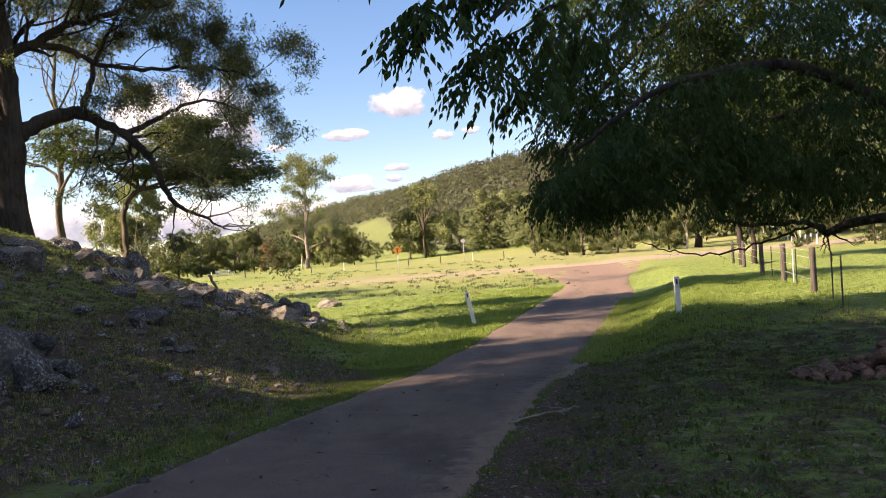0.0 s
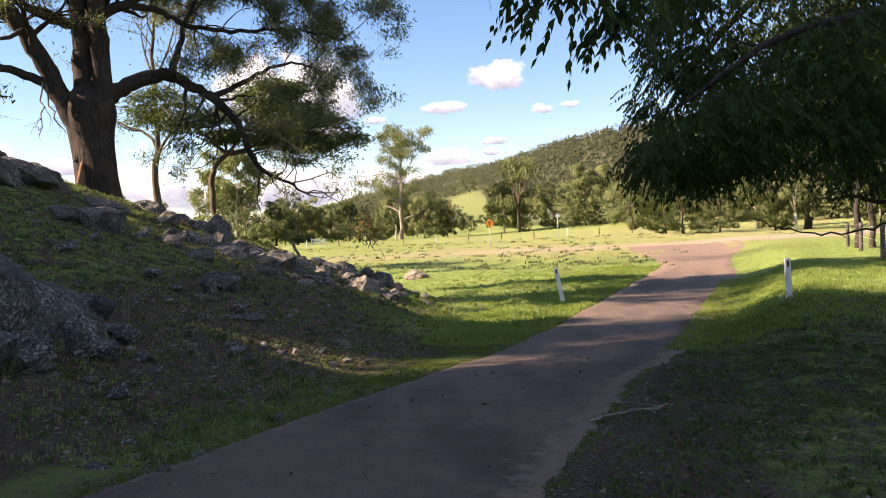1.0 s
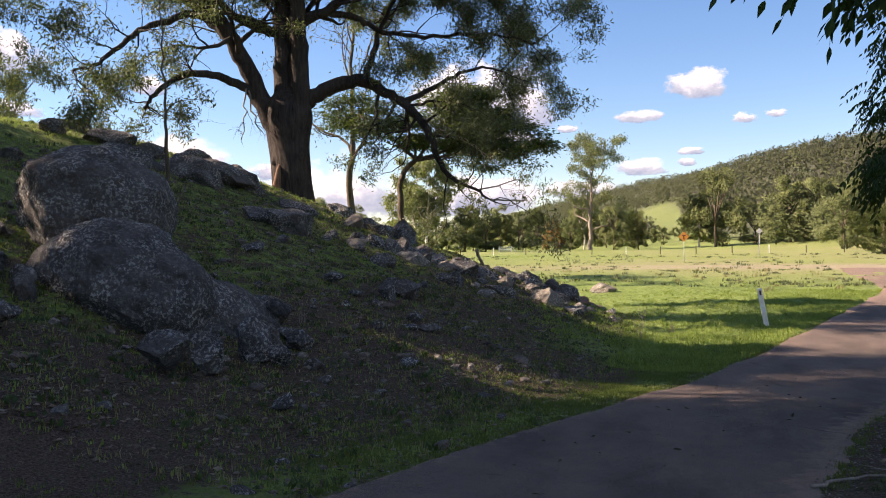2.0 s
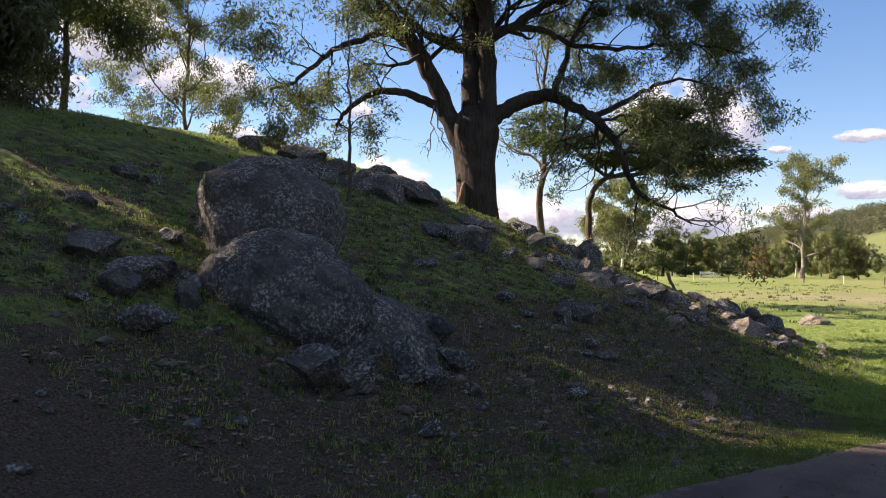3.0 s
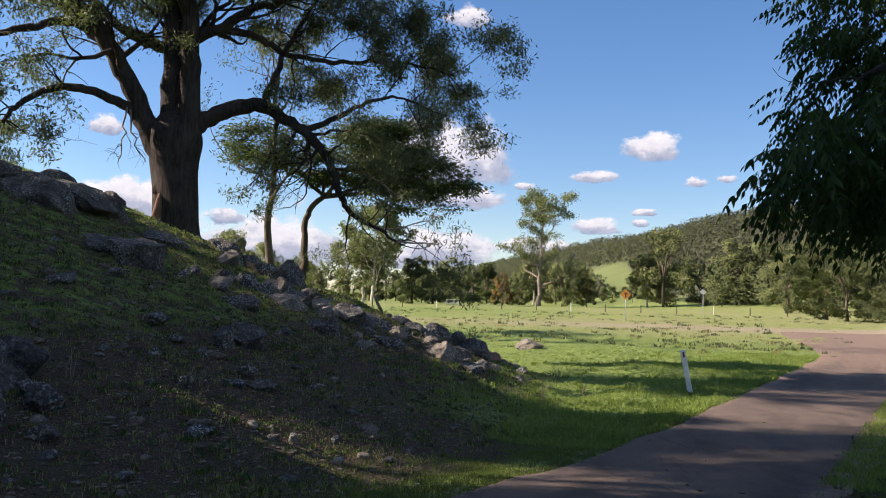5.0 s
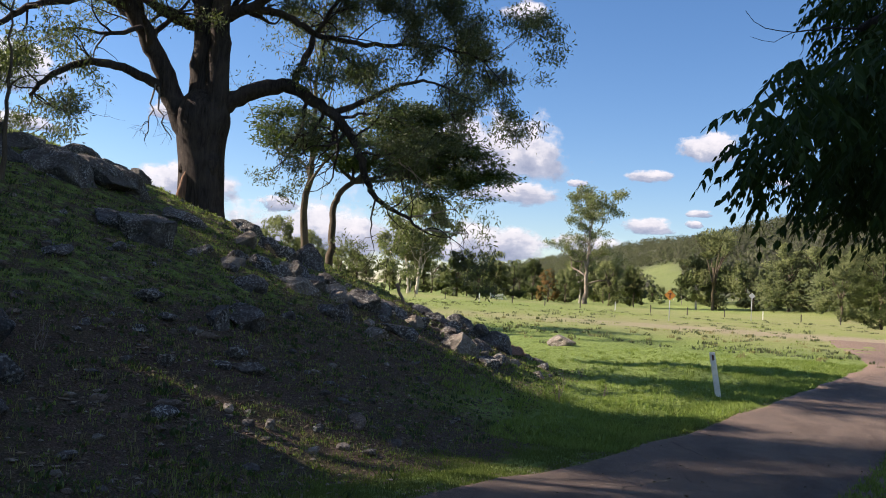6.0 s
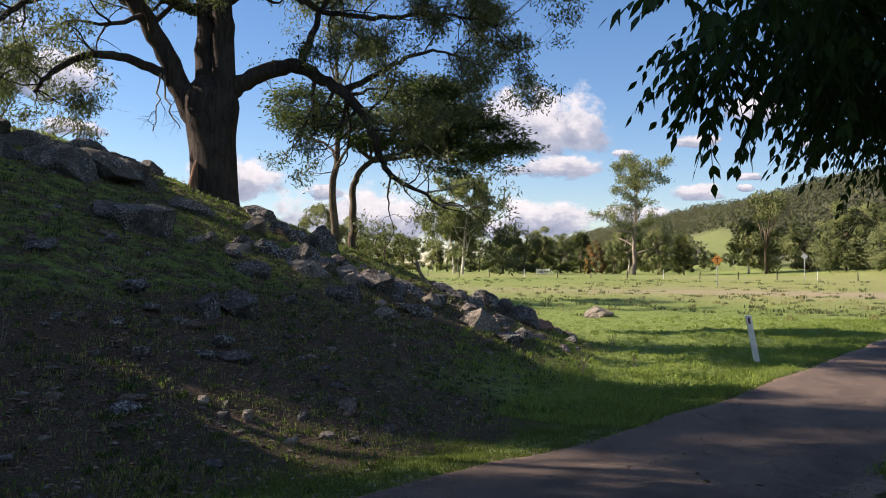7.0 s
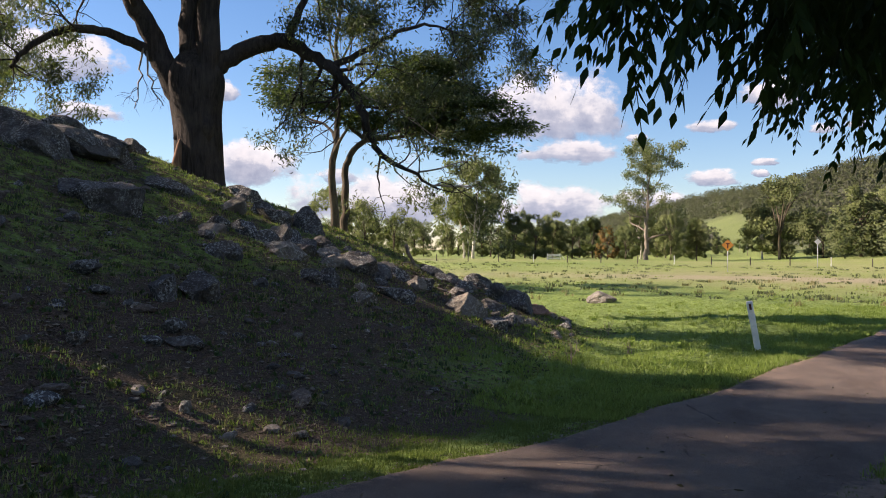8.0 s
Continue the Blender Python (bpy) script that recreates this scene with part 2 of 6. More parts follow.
LEAF_DENSE = leaf_material("dense_dark_leaves", (0.018, 0.032, 0.013), (0.035, 0.060, 0.020), (0.065, 0.095, 0.030), 0.22)
LEAF_PINNATE = leaf_material("feathered_leaves", (0.013, 0.026, 0.008), (0.024, 0.047, 0.013), (0.044, 0.074, 0.020), 0.15, 0.6, 0.6, 0.12)
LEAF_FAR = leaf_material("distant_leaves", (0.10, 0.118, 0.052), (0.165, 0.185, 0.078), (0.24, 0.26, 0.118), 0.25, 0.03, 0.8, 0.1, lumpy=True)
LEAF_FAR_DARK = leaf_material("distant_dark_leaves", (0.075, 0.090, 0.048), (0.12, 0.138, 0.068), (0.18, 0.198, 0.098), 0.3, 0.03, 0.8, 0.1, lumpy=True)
LEAF_RUST = leaf_material("rusty_leaves", (0.10, 0.05, 0.022), (0.17, 0.085, 0.035), (0.24, 0.13, 0.05), 0.2, 0.2, 0.8, 0.1, lumpy=True)
# distance haze is put into this colour: greyer, paler, less contrast
LEAF_HILL_HAZED = leaf_material("hazed_hillside_bush", (0.078, 0.076, 0.064), (0.096, 0.093, 0.077), (0.12, 0.114, 0.094), 0.3, 0.012, 0.9, 0.05, lumpy=True)
BLADE = leaf_material("grass_blades", (0.10, 0.14, 0.032), (0.19, 0.25, 0.058), (0.30, 0.365, 0.105), 0.45, 0.7, 0.6, 0.2)
BLADE_DRY = leaf_material("dry_stalks", (0.16, 0.12, 0.06), (0.27, 0.22, 0.11), (0.36, 0.31, 0.16), 0.3, 0.7, 0.8, 0.1)
# short grass beside the lane, its green darkened to stand in for shade
BLADE_SHORT_SHADED = leaf_material("shaded_cropped_grass", (0.045, 0.058, 0.018), (0.092, 0.115, 0.034), (0.165, 0.19, 0.06), 0.4, 0.7, 0.6, 0.2)
LITTER = leaf_material("leaf_litter", (0.036, 0.024, 0.016), (0.095, 0.062, 0.042), (0.28, 0.22, 0.165), 0.1, 0.9, 0.8, 0.1)
WHITE_PAINT = paint_material("white_post_paint", (0.80, 0.79, 0.75))
TIMBER = timber_material()
STEEL = paint_material("galvanised_steel", (0.42, 0.43, 0.44), 0.5)
SIGN_ORANGE = paint_material("orange_sign_face", (0.50, 0.21, 0.035), 0.5, amount=0.2)
REFLECTOR = paint_material("dark_red_reflector", (0.10, 0.025, 0.02), 0.3, amount=0.1)
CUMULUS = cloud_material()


# ---------------------------------------------------------------- mesh helpers
def raw(name, verts, faces, material, parent=None, smooth=False, label=""):
    """One mesh object from arrays of corners and faces, under a thing or on its own."""
    me = bpy.data.meshes.new(name)
    me.from_pydata([tuple(v) for v in verts] if not isinstance(verts, np.ndarray) else verts.tolist(), [], faces if not isinstance(faces, np.ndarray) else faces.tolist())
    me.materials.append(material)
    if smooth:
        me.polygons.foreach_set("use_smooth", [True] * len(me.polygons))
    me.update()
    ob = new(name, me)
    if parent is not None:
        ob.parent = parent
    return tagged(ob, label)


def part(name, bm, material, parent, label="", smooth=False):
    me = bpy.data.meshes.new(name)
    bm.to_mesh(me)
    bm.free()
    me.materials.append(material)
    if smooth:
        me.polygons.foreach_set("use_smooth", [True] * len(me.polygons))
    ob = new(name, me)
    if parent is not None:
        ob.parent = parent
    return tagged(ob, label)


def thing(name, m, label, category, group="", kind=""):
    ob = new(name)
    ob.empty_display_size = 0.2
    ob.matrix_world = m
    return tagged(ob, label, category, group, kind)


def box(bm, x0, y0, z0, x1, y1, z1, bevel=0.0, m=None):
    r = bmesh.ops.create_cube(bm, size=1.0, matrix=Matrix.Translation(((x0 + x1) / 2, (y0 + y1) / 2, (z0 + z1) / 2)) @ Matrix.Diagonal((x1 - x0, y1 - y0, z1 - z0, 1)))
    vs = r["verts"]
    if bevel:
        es = list({e for v in vs for e in v.link_edges})
        res = bmesh.ops.bevel(bm, geom=es, offset=bevel, segments=1, affect="EDGES")
        vs = list({v for f in res["faces"] for v in f.verts} | {v for v in vs if v.is_valid})
    if m is not None:
        bmesh.ops.transform(bm, matrix=m, verts=[v for v in vs if v.is_valid])
    return bm


class Wood:
    """Tapered limbs, gathered into one mesh."""

    def __init__(self):
        self.v, self.f = [], []

    def tube(self, pts, rad, n=7, flute=0.0, seed=0):
        pts = np.asarray(pts, float)
        base = len(self.v)
        tan = np.gradient(pts, axis=0)
        tan /= np.linalg.norm(tan, axis=1)[:, None] + 1e-9
        ref = np.array([1.0, 0.0, 0.0]) if abs(tan[0][0]) < 0.8 else np.array([0.0, 1.0, 0.0])
        u = ref - tan[0] * (ref @ tan[0])
        u /= np.linalg.norm(u)
        a = np.arange(n) * 2 * np.pi / n
        for i in range(len(pts)):
            u = u - tan[i] * (u @ tan[i])
            u /= np.linalg.norm(u) + 1e-9
            w = np.cross(tan[i], u)
            k = rad[i] * (1 + flute * np.sin(3 * a + seed + 0.25 * i) + 0.6 * flute * np.sin(7 * a + 2 * seed))
            ring = pts[i] + np.outer(np.cos(a) * k, u) + np.outer(np.sin(a) * k, w)
            self.v.extend(map(tuple, ring))
        for i in range(len(pts) - 1):
            for j in range(n):
                p, q = base + i * n + j, base + i * n + (j + 1) % n
                self.f.append((p, q, q + n, p + n))
        self.f.append(tuple(base + j for j in range(n))[::-1])
        self.f.append(tuple(base + (len(pts) - 1) * n + j for j in range(n)))

    def make(self, name, material, parent, label=""):
        return raw(name, np.array(self.v), self.f, material, parent, True, label)


def curve_pts(ctrl, per=5):
    """A smooth line through the given points (Catmull-Rom)."""
    c = [np.array(p, float) for p in ctrl]
    c = [2 * c[0] - c[1]] + c + [2 * c[-1] - c[-2]]
    out = []
    for i in range(1, len(c) - 2):
        for k in range(per):
            t = k / per
            p0, p1, p2, p3 = c[i - 1], c[i], c[i + 1], c[i + 2]
            out.append(0.5 * (2 * p1 + (p2 - p0) * t + (2 * p0 - 5 * p1 + 4 * p2 - p3) * t * t + (3 * p1 - p0 - 3 * p2 + p3) * t ** 3))
    out.append(c[-2])
    return np.array(out)


def limb(wood, ctrl, r0, r1, n=8, flute=0.04, rough=0.0, seed=0, per=5, power=0.8):
    pts = curve_pts(ctrl, per)
    rng = np.random.default_rng(seed)
    if rough:
        pts[1:] += rng.normal(0, rough, (len(pts) - 1, 3))
    s = np.linspace(0, 1, len(pts))
    rad = r0 + (r1 - r0) * s ** power
    rad = rad * (1 + rng.normal(0, 0.03, len(pts)))
    wood.tube(pts, rad, n, flute, seed)
    return pts, rad


def unit(v):
    return v / (np.linalg.norm(v) + 1e-9)


def grow(wood, tips, p, d, length, r, level, rng, spread=0.75, wander=0.22, lift=0.10, kids=3, ratio=0.66, twigs=None):
    """A branch with its side branches; the ends are gathered in tips as (place, heading)."""
    n = 5 if level > 1 else 4
    pts, rad, q, h = [p], [r], np.array(p, float), unit(np.array(d, float))
    for i in range(n):
        h = unit(h + rng.normal(0, wander, 3) + np.array([0, 0, lift]))
        q = q + h * length / n
        pts.append(q.copy())
        rad.append(r * (1 - 0.55 * (i + 1) / n))
    wood.tube(pts, rad, 7 if level > 2 else (5 if level > 1 else 3))
    wood = twigs or wood
    if level <= 1:
        tips.append((pts[-1], h))
        tips.append((pts[-2], h))
        tips.append((pts[2], h))
        return
    for _ in range(kids):
        i = int(rng.integers(2, n + 1))
        side = unit(np.cross(h, rng.normal(0, 1, 3)))
        dd = unit(h + side * spread * rng.uniform(0.7, 1.3))
        grow(wood, tips, pts[i], dd, length * ratio * rng.uniform(0.75, 1.15), rad[i] * 0.68, level - 1, rng, spread, wander, lift, kids, ratio)
    grow(wood, tips, pts[-1], h, length * ratio, rad[-1], level - 1, rng, spread, wander, lift, kids, ratio)


def leaf_quads(cent, head, length, width, rng, fold=0.15):
    """Pointed leaves: a folded diamond at each place, along its heading."""
    n = len(cent)
    h = head / (np.linalg.norm(head, axis=1)[:, None] + 1e-9)
    s = np.cross(h, rng.normal(0, 1, (n, 3)))
    s /= np.linalg.norm(s, axis=1)[:, None] + 1e-9
    up = np.cross(s, h)
    L = (length * rng.uniform(0.7, 1.25, n))[:, None]
    W = (width * rng.uniform(0.7, 1.25, n))[:, None]
    a = cent
    b = cent + h * L * 0.42 + s * W * 0.5 + up * L * fold
    c = cent + h * L
    e = cent + h * L * 0.42 - s * W * 0.5 + up * L * fold
    v = np.stack([a, b, c, e], 1).reshape(-1, 3)
    f = np.arange(4 * n).reshape(-1, 4)
    return v, f


def crown(name, tips, per, radius, length, width, rng, material, parent, droop=0.8, label=""):
    """Leaves in loose bunches round the ends of the twigs."""
    t = np.array([q for q, _ in tips])
    idx = np.repeat(np.arange(len(t)), per)
    off = rng.normal(0, 1, (len(idx), 3)) * radius * np.array([1, 1, 0.75])
    cent = t[idx] + off
    head = rng.normal(0, 0.7, (len(idx), 3)) + np.array([0, 0, -droop])
    v, f = leaf_quads(cent, head, length, width, rng)
    ob = raw(name, v, f, material, parent, False, label)
    return tagged(ob, kind="stuff")


# ---------------------------------------------------------------- the lie of the land
def sstep(a, b, x):
    t = np.clip((x - a) / (b - a), 0, 1)
    return t * t * (3 - 2 * t)


def road_z(y):
    def k(q):
        return np.interp(q, [-60, 0, 8, 14, 18, 23, 29, 40, 60, 100], [1.2, .25, -.14, -.52, -.78, -.86, -.74, -.6, -.5, -.15])
    return (k(y - 1.5) + 2 * k(y) + k(y + 1.5)) / 4


def road_x(y):
    def k(q):
        return np.interp(q, [-40, 0, 7, 14, 20, 25, 30, 37, 45, 56, 68], [-16, -3.1, -1.3, .45, 2.2, 3.75, 5.4, 7.6, 9.9, 12.2, 14.2])
    return (k(y - 2) + 2 * k(y) + k(y + 2)) / 4


def knoll(x, y):
    """The rocky knoll beside the road: a rounded ridge."""
    ax, ay, bx, by = -20.0, 26.0, -24.0, -30.0
    dx, dy = bx - ax, by - ay
    t = np.clip(((x - ax) * dx + (y - ay) * dy) / (dx * dx + dy * dy), 0, 1)
    r = np.hypot(x - ax - t * dx, y - ay - t * dy)
    return 6.5 - 0.395 * np.sqrt(r * r + 4)


def ridge(x, y):
    """How far a place lies up the long wooded ridge behind the fields."""
    return (x - 115) * 0.927 + (y - 771) * 0.375


def ground_z(x, y):
    x, y = np.asarray(x, float), np.asarray(y, float)
    u, rz = x - road_x(y), road_z(y)
    up = np.minimum(-0.1 + 0.012 * np.maximum(u - 6, 0), 1.8)
    right = rz + (up - rz) * sstep(10, 21, y)
    w = sstep(2.1, 5.0, u)
    z = rz * (1 - w) + right * w
    far = sstep(45, 110, y)
    z = z * (1 - far) + far * 0.25
    h, k = knoll(x, y), 0.5
    d = np.clip(0.5 + 0.5 * (h - z) / k, 0, 1)
    z = z * (1 - d) + h * d + k * d * (1 - d)
    s = ridge(x, y)
    z = z + 79 * sstep(-330, 30, s) + 0.03 * np.maximum(s - 30, 0)
    z = z - 0.32 * np.exp(-((x + 6.9) ** 2 + (y - 11.5) ** 2) / 3.4)
    z = z + 0.26 * np.exp(-((x - 0.9) / 1.7) ** 2 - ((y - 33.4) / 0.9) ** 2) + 0.12 * np.exp(-((x + 2.2) / 1.2) ** 2 - ((y - 34.2) / 0.8) ** 2)
    # hummocks and tussocks
    away = sstep(1.5, 2.6, np.abs(u - 0.3 * sstep(11, 21, y))) * (1 - 0.6 * far)
    z = z + away * (0.05 * np.sin(1.7 * x + 0.6 * y) * np.sin(1.3 * y - 0.4 * x) + 0.03 * np.sin(3.9 * x + 1) * np.sin(3.3 * y + 2))
    z = z + sstep(-280, -100, s) * 5 * np.sin(0.021 * x + 0.008 * y) * np.sin(0.017 * y + 1)
    return z


def gz(x, y):
    return float(ground_z(x, y))


def spaced(lo, hi, step, far, grow_by=1.16):
    """Even steps between lo and hi, and ever longer ones out to far on both sides."""
    out = list(np.arange(lo, hi + step / 2, step))
    q, s = hi, step
    while q < far[1]:
        s *= grow_by
        q += s
        out.append(q)
    q, s = lo, step
    while q > far[0]:
        s *= grow_by
        q -= s
        out.insert(0, q)
    return np.array(out)


def sheet(name, xs, ys, zf, material):
    X, Y = np.meshgrid(xs, ys)
    Z = zf(X, Y)
    v = np.stack([X, Y, Z], -1).reshape(-1, 3)
    nx, ny = len(xs), len(ys)
    i = (np.arange(ny - 1)[:, None] * nx + np.arange(nx - 1)[None]).reshape(-1)
    f = np.stack([i, i + 1, i + 1 + nx, i + nx], 1)
    return raw(name, v, f, material, None, True), X.reshape(-1), Y.reshape(-1)


def outward(ob, n):
    """The way each leaf's clump faces, kept at its corners."""
    n = n / (np.linalg.norm(n, axis=1)[:, None] + 1e-9)
    a = ob.data.attributes.new("outward", "FLOAT_VECTOR", "POINT")
    a.data.foreach_set("vector", np.repeat(n, 4, 0).astype(np.float32).reshape(-1))
    return ob


def weights(ob, name, values):
    a = ob.data.attributes.new(name, "FLOAT", "POINT")
    a.data.foreach_set("value", np.asarray(values, dtype=np.float32))


ground, GX, GY = sheet("ground", spaced(-26, 16, 0.35, (-4200, 4200)), spaced(-2, 48, 0.35, (-3000, 4600)), ground_z, GROUND)
tagged(ground, "grazed green grass, bare soil and dry paddock", "ground", kind="structure")
u_ = GX - road_x(GY)
kn = knoll(GX, GY)
bank = sstep(-1.2, 0.2, kn) * (1 - 0.8 * sstep(0.5, 1.6, kn)) * sstep(-2, 4, GY) * (GY < 60)
bank = np.maximum(bank, sstep(25, 17, GY) * (GY > -20) * sstep(-1.7, -3.2, u_) * (1 - 0.8 * sstep(0.5, 1.6, kn)))
weights(ground, "soil", np.clip(bank * 0.8 + 0.5 * sstep(2.6, 1.5, np.abs(u_ - 0.1)) * (GY < 66) + 0.36 * (u_ > 0) * (GY < 20) + 0.55 * sstep(3.6, 2.0, u_) * (u_ > 0) * (GY < 27), 0, 0.85))
# soil showing through, spread wider to darken the shaded knoll side and verge
weights(ground, "bare", np.clip(sstep(-0.8, 0.6, kn) * (1 - 0.55 * sstep(3.6, 4.8, kn)) + 0.95 * (u_ > 1.5) * sstep(22, 15, GY), 0, 0.95))
weights(ground, "dry", np.clip(sstep(46, 72, GY + 3 * np.sin(0.21 * GX)) * (0.85 - 0.75 * np.exp(-((GX + 22) / 16) ** 2 - ((GY - 110) / 40) ** 2)) * sstep(210, 150, GY) + 0.25 * sstep(150, 210, GY), 0, 1))
weights(ground, "gravel", sstep(6.5, 3.5, np.abs(GY - 71 - 0.00035 * (GX - 20) ** 2)) * sstep(-30, 4, GX) * (0.55 + 0.35 * sstep(0, 30, GX)))
weights(ground, "wood", sstep(-310, -270, ridge(GX, GY)) * (1 - (np.abs(np.degrees(np.arctan2(GX, GY)) + 2.2) < 2.0) * 0.55 * sstep(-185, -200, ridge(GX, GY))))

# the sealed lane, a skin on the ground with a slightly ragged rim
ys = np.arange(-40, 69, 0.2)
us = np.array([-1.0, -0.95, -0.75, -0.4, 0.0, 0.4, 0.75, 0.95, 1.0])
rng_e = np.random.default_rng(15)


def ragged(rng, n, amount):
    w = sum(a * np.interp(np.arange(n), np.arange(0, n + k, k), rng.uniform(-1, 1, len(np.arange(0, n + k, k)))) for a, k in ((1.0, 9), (0.7, 4), (0.5, 1)))
    return amount * w


wid = 1.64 + 0.035 * np.sin(1.3 * ys) + 2.6 * sstep(44, 68, ys)
slope = np.gradient(road_x(ys), ys)
cosl = np.sqrt(1 + slope ** 2)
half = np.where(us[None] < 0, (wid + ragged(rng_e, len(ys), 0.045))[:, None], (wid + 0.6 * sstep(11, 21, ys) * sstep(46, 34, ys) + ragged(rng_e, len(ys), 0.085))[:, None])
RX = road_x(ys)[:, None] + us[None] * half * cosl[:, None]
RY = np.repeat(ys[:, None], len(us), 1)
crownz = 0.022 - 0.03 * (np.abs(us) > 0.97)
RV = np.stack([RX, RY, ground_z(RX, RY) + crownz[None]], -1).reshape(-1, 3)
nu = len(us)
ri = (np.arange(len(ys) - 1)[:, None] * nu + np.arange(nu - 1)[None]).reshape(-1)
road = raw("road", RV, np.stack([ri, ri + 1, ri + 1 + nu, ri + nu], 1), ROAD, None, True)
weights(road, "rim", (np.array([.95, .5, .2, 0.05, 0.18, 0.12, .36, .7, 1])[None] + 0.55 * sstep(26, 46, ys)[:, None]).reshape(-1))
tagged(road, "narrow worn bitumen lane with crumbling edges", "road", kind="structure")


# ---------------------------------------------------------------- rocks
def rock_mesh(seed, cuts=9, sub=3, rough=0.16, deep=0.45, name="rock"):
    """A boulder of unit size: a lumpy ball with flat broken faces."""
    rng = np.random.default_rng(seed)
    bm = bmesh.new()
    bmesh.ops.create_icosphere(bm, subdivisions=sub, radius=1.0)
    planes = []
    for _ in range(cuts):
        n = unit(rng.normal(0, 1, 3) + np.array([0, 0, 0.2]))
        planes.append((Vector(n), rng.uniform(deep, deep + 0.38)))
    off = Vector(rng.uniform(-50, 50, 3))
    for v in bm.verts:
        p = v.co.copy()
        for n, d in planes:
            k = p.dot(n) - d
            if k > 0:
                p -= n * k * 0.93
        p *= 1 + rough * (noise.noise(p * 1.6 + off) + 0.5 * noise.noise(p * 4.0 + off) + 0.36 * noise.noise(p * 9.0 + off) + 0.26 * noise.noise(p * 21.0 + off))
        v.co = p
    me = bpy.data.meshes.new(name)
    bm.to_mesh(me)
    bm.free()
    return me


ROCKS = [rock_mesh(40 + i, 14, 4, 0.13) for i in range(12)]
for me in ROCKS:
    me.materials.append(ROCK)
ROCKS_BIG = [rock_mesh(31 + i, 9, 5, 0.085, 0.74) for i in range(3)]
ROCKS_BIG.append(rock_mesh(63, 12, 5, 0.085, 0.68))
for me in ROCKS_BIG:
    me.materials.append(ROCK)
ROCKS_PALE = [rock_mesh(70 + i, 14, 4, 0.13) for i in range(5)]
for me in ROCKS_PALE:
    me.materials.append(ROCK_PALE)
ROCKS_SMALL = [rock_mesh(140 + i, 9, 2) for i in range(5)]
for me in ROCKS_SMALL:
    me.materials.append(ROCK)
ROCKS_PALE_SMALL = [rock_mesh(150 + i, 9, 2) for i in range(4)]
for me in ROCKS_PALE_SMALL:
    me.materials.append(ROCK_PALE)
ROCKS_RED = [rock_mesh(90 + i, 10, 2) for i in range(5)]
for me in ROCKS_RED:
    me.materials.append(ROCK_RED)

ROCKS_BROWN = [rock_mesh(120 + i, 10, 2) for i in range(5)]
for me in ROCKS_BROWN:
    me.materials.append(ROCK_BROWN)


def rock(x, y, sx, sy, sz, turn=0.0, tilt=0.0, kind=0, meshes=None, label="", group="rocks on the bank", z=None):
    meshes = meshes or ROCKS
    if label == "":
        label = "pale broken rock on the bank" if meshes is ROCKS_PALE else "brown stone on the bank" if meshes is ROCKS_BROWN else "grey lichened rock half sunk in the bank"
    ob = new("rock", meshes[kind % len(meshes)])
    zz = gz(x, y) + sz * 0.4 if z is None else z - (0.22 * sz if group == "rocks on the bank" and sz > 0.15 and meshes is not ROCKS_BIG else 0)
    ob.matrix_world = pose(x, y, zz, 0, tilt, turn) @ Matrix.Diagonal((sx, sy, sz, 1))
    return tagged(ob, label, "rock", group)


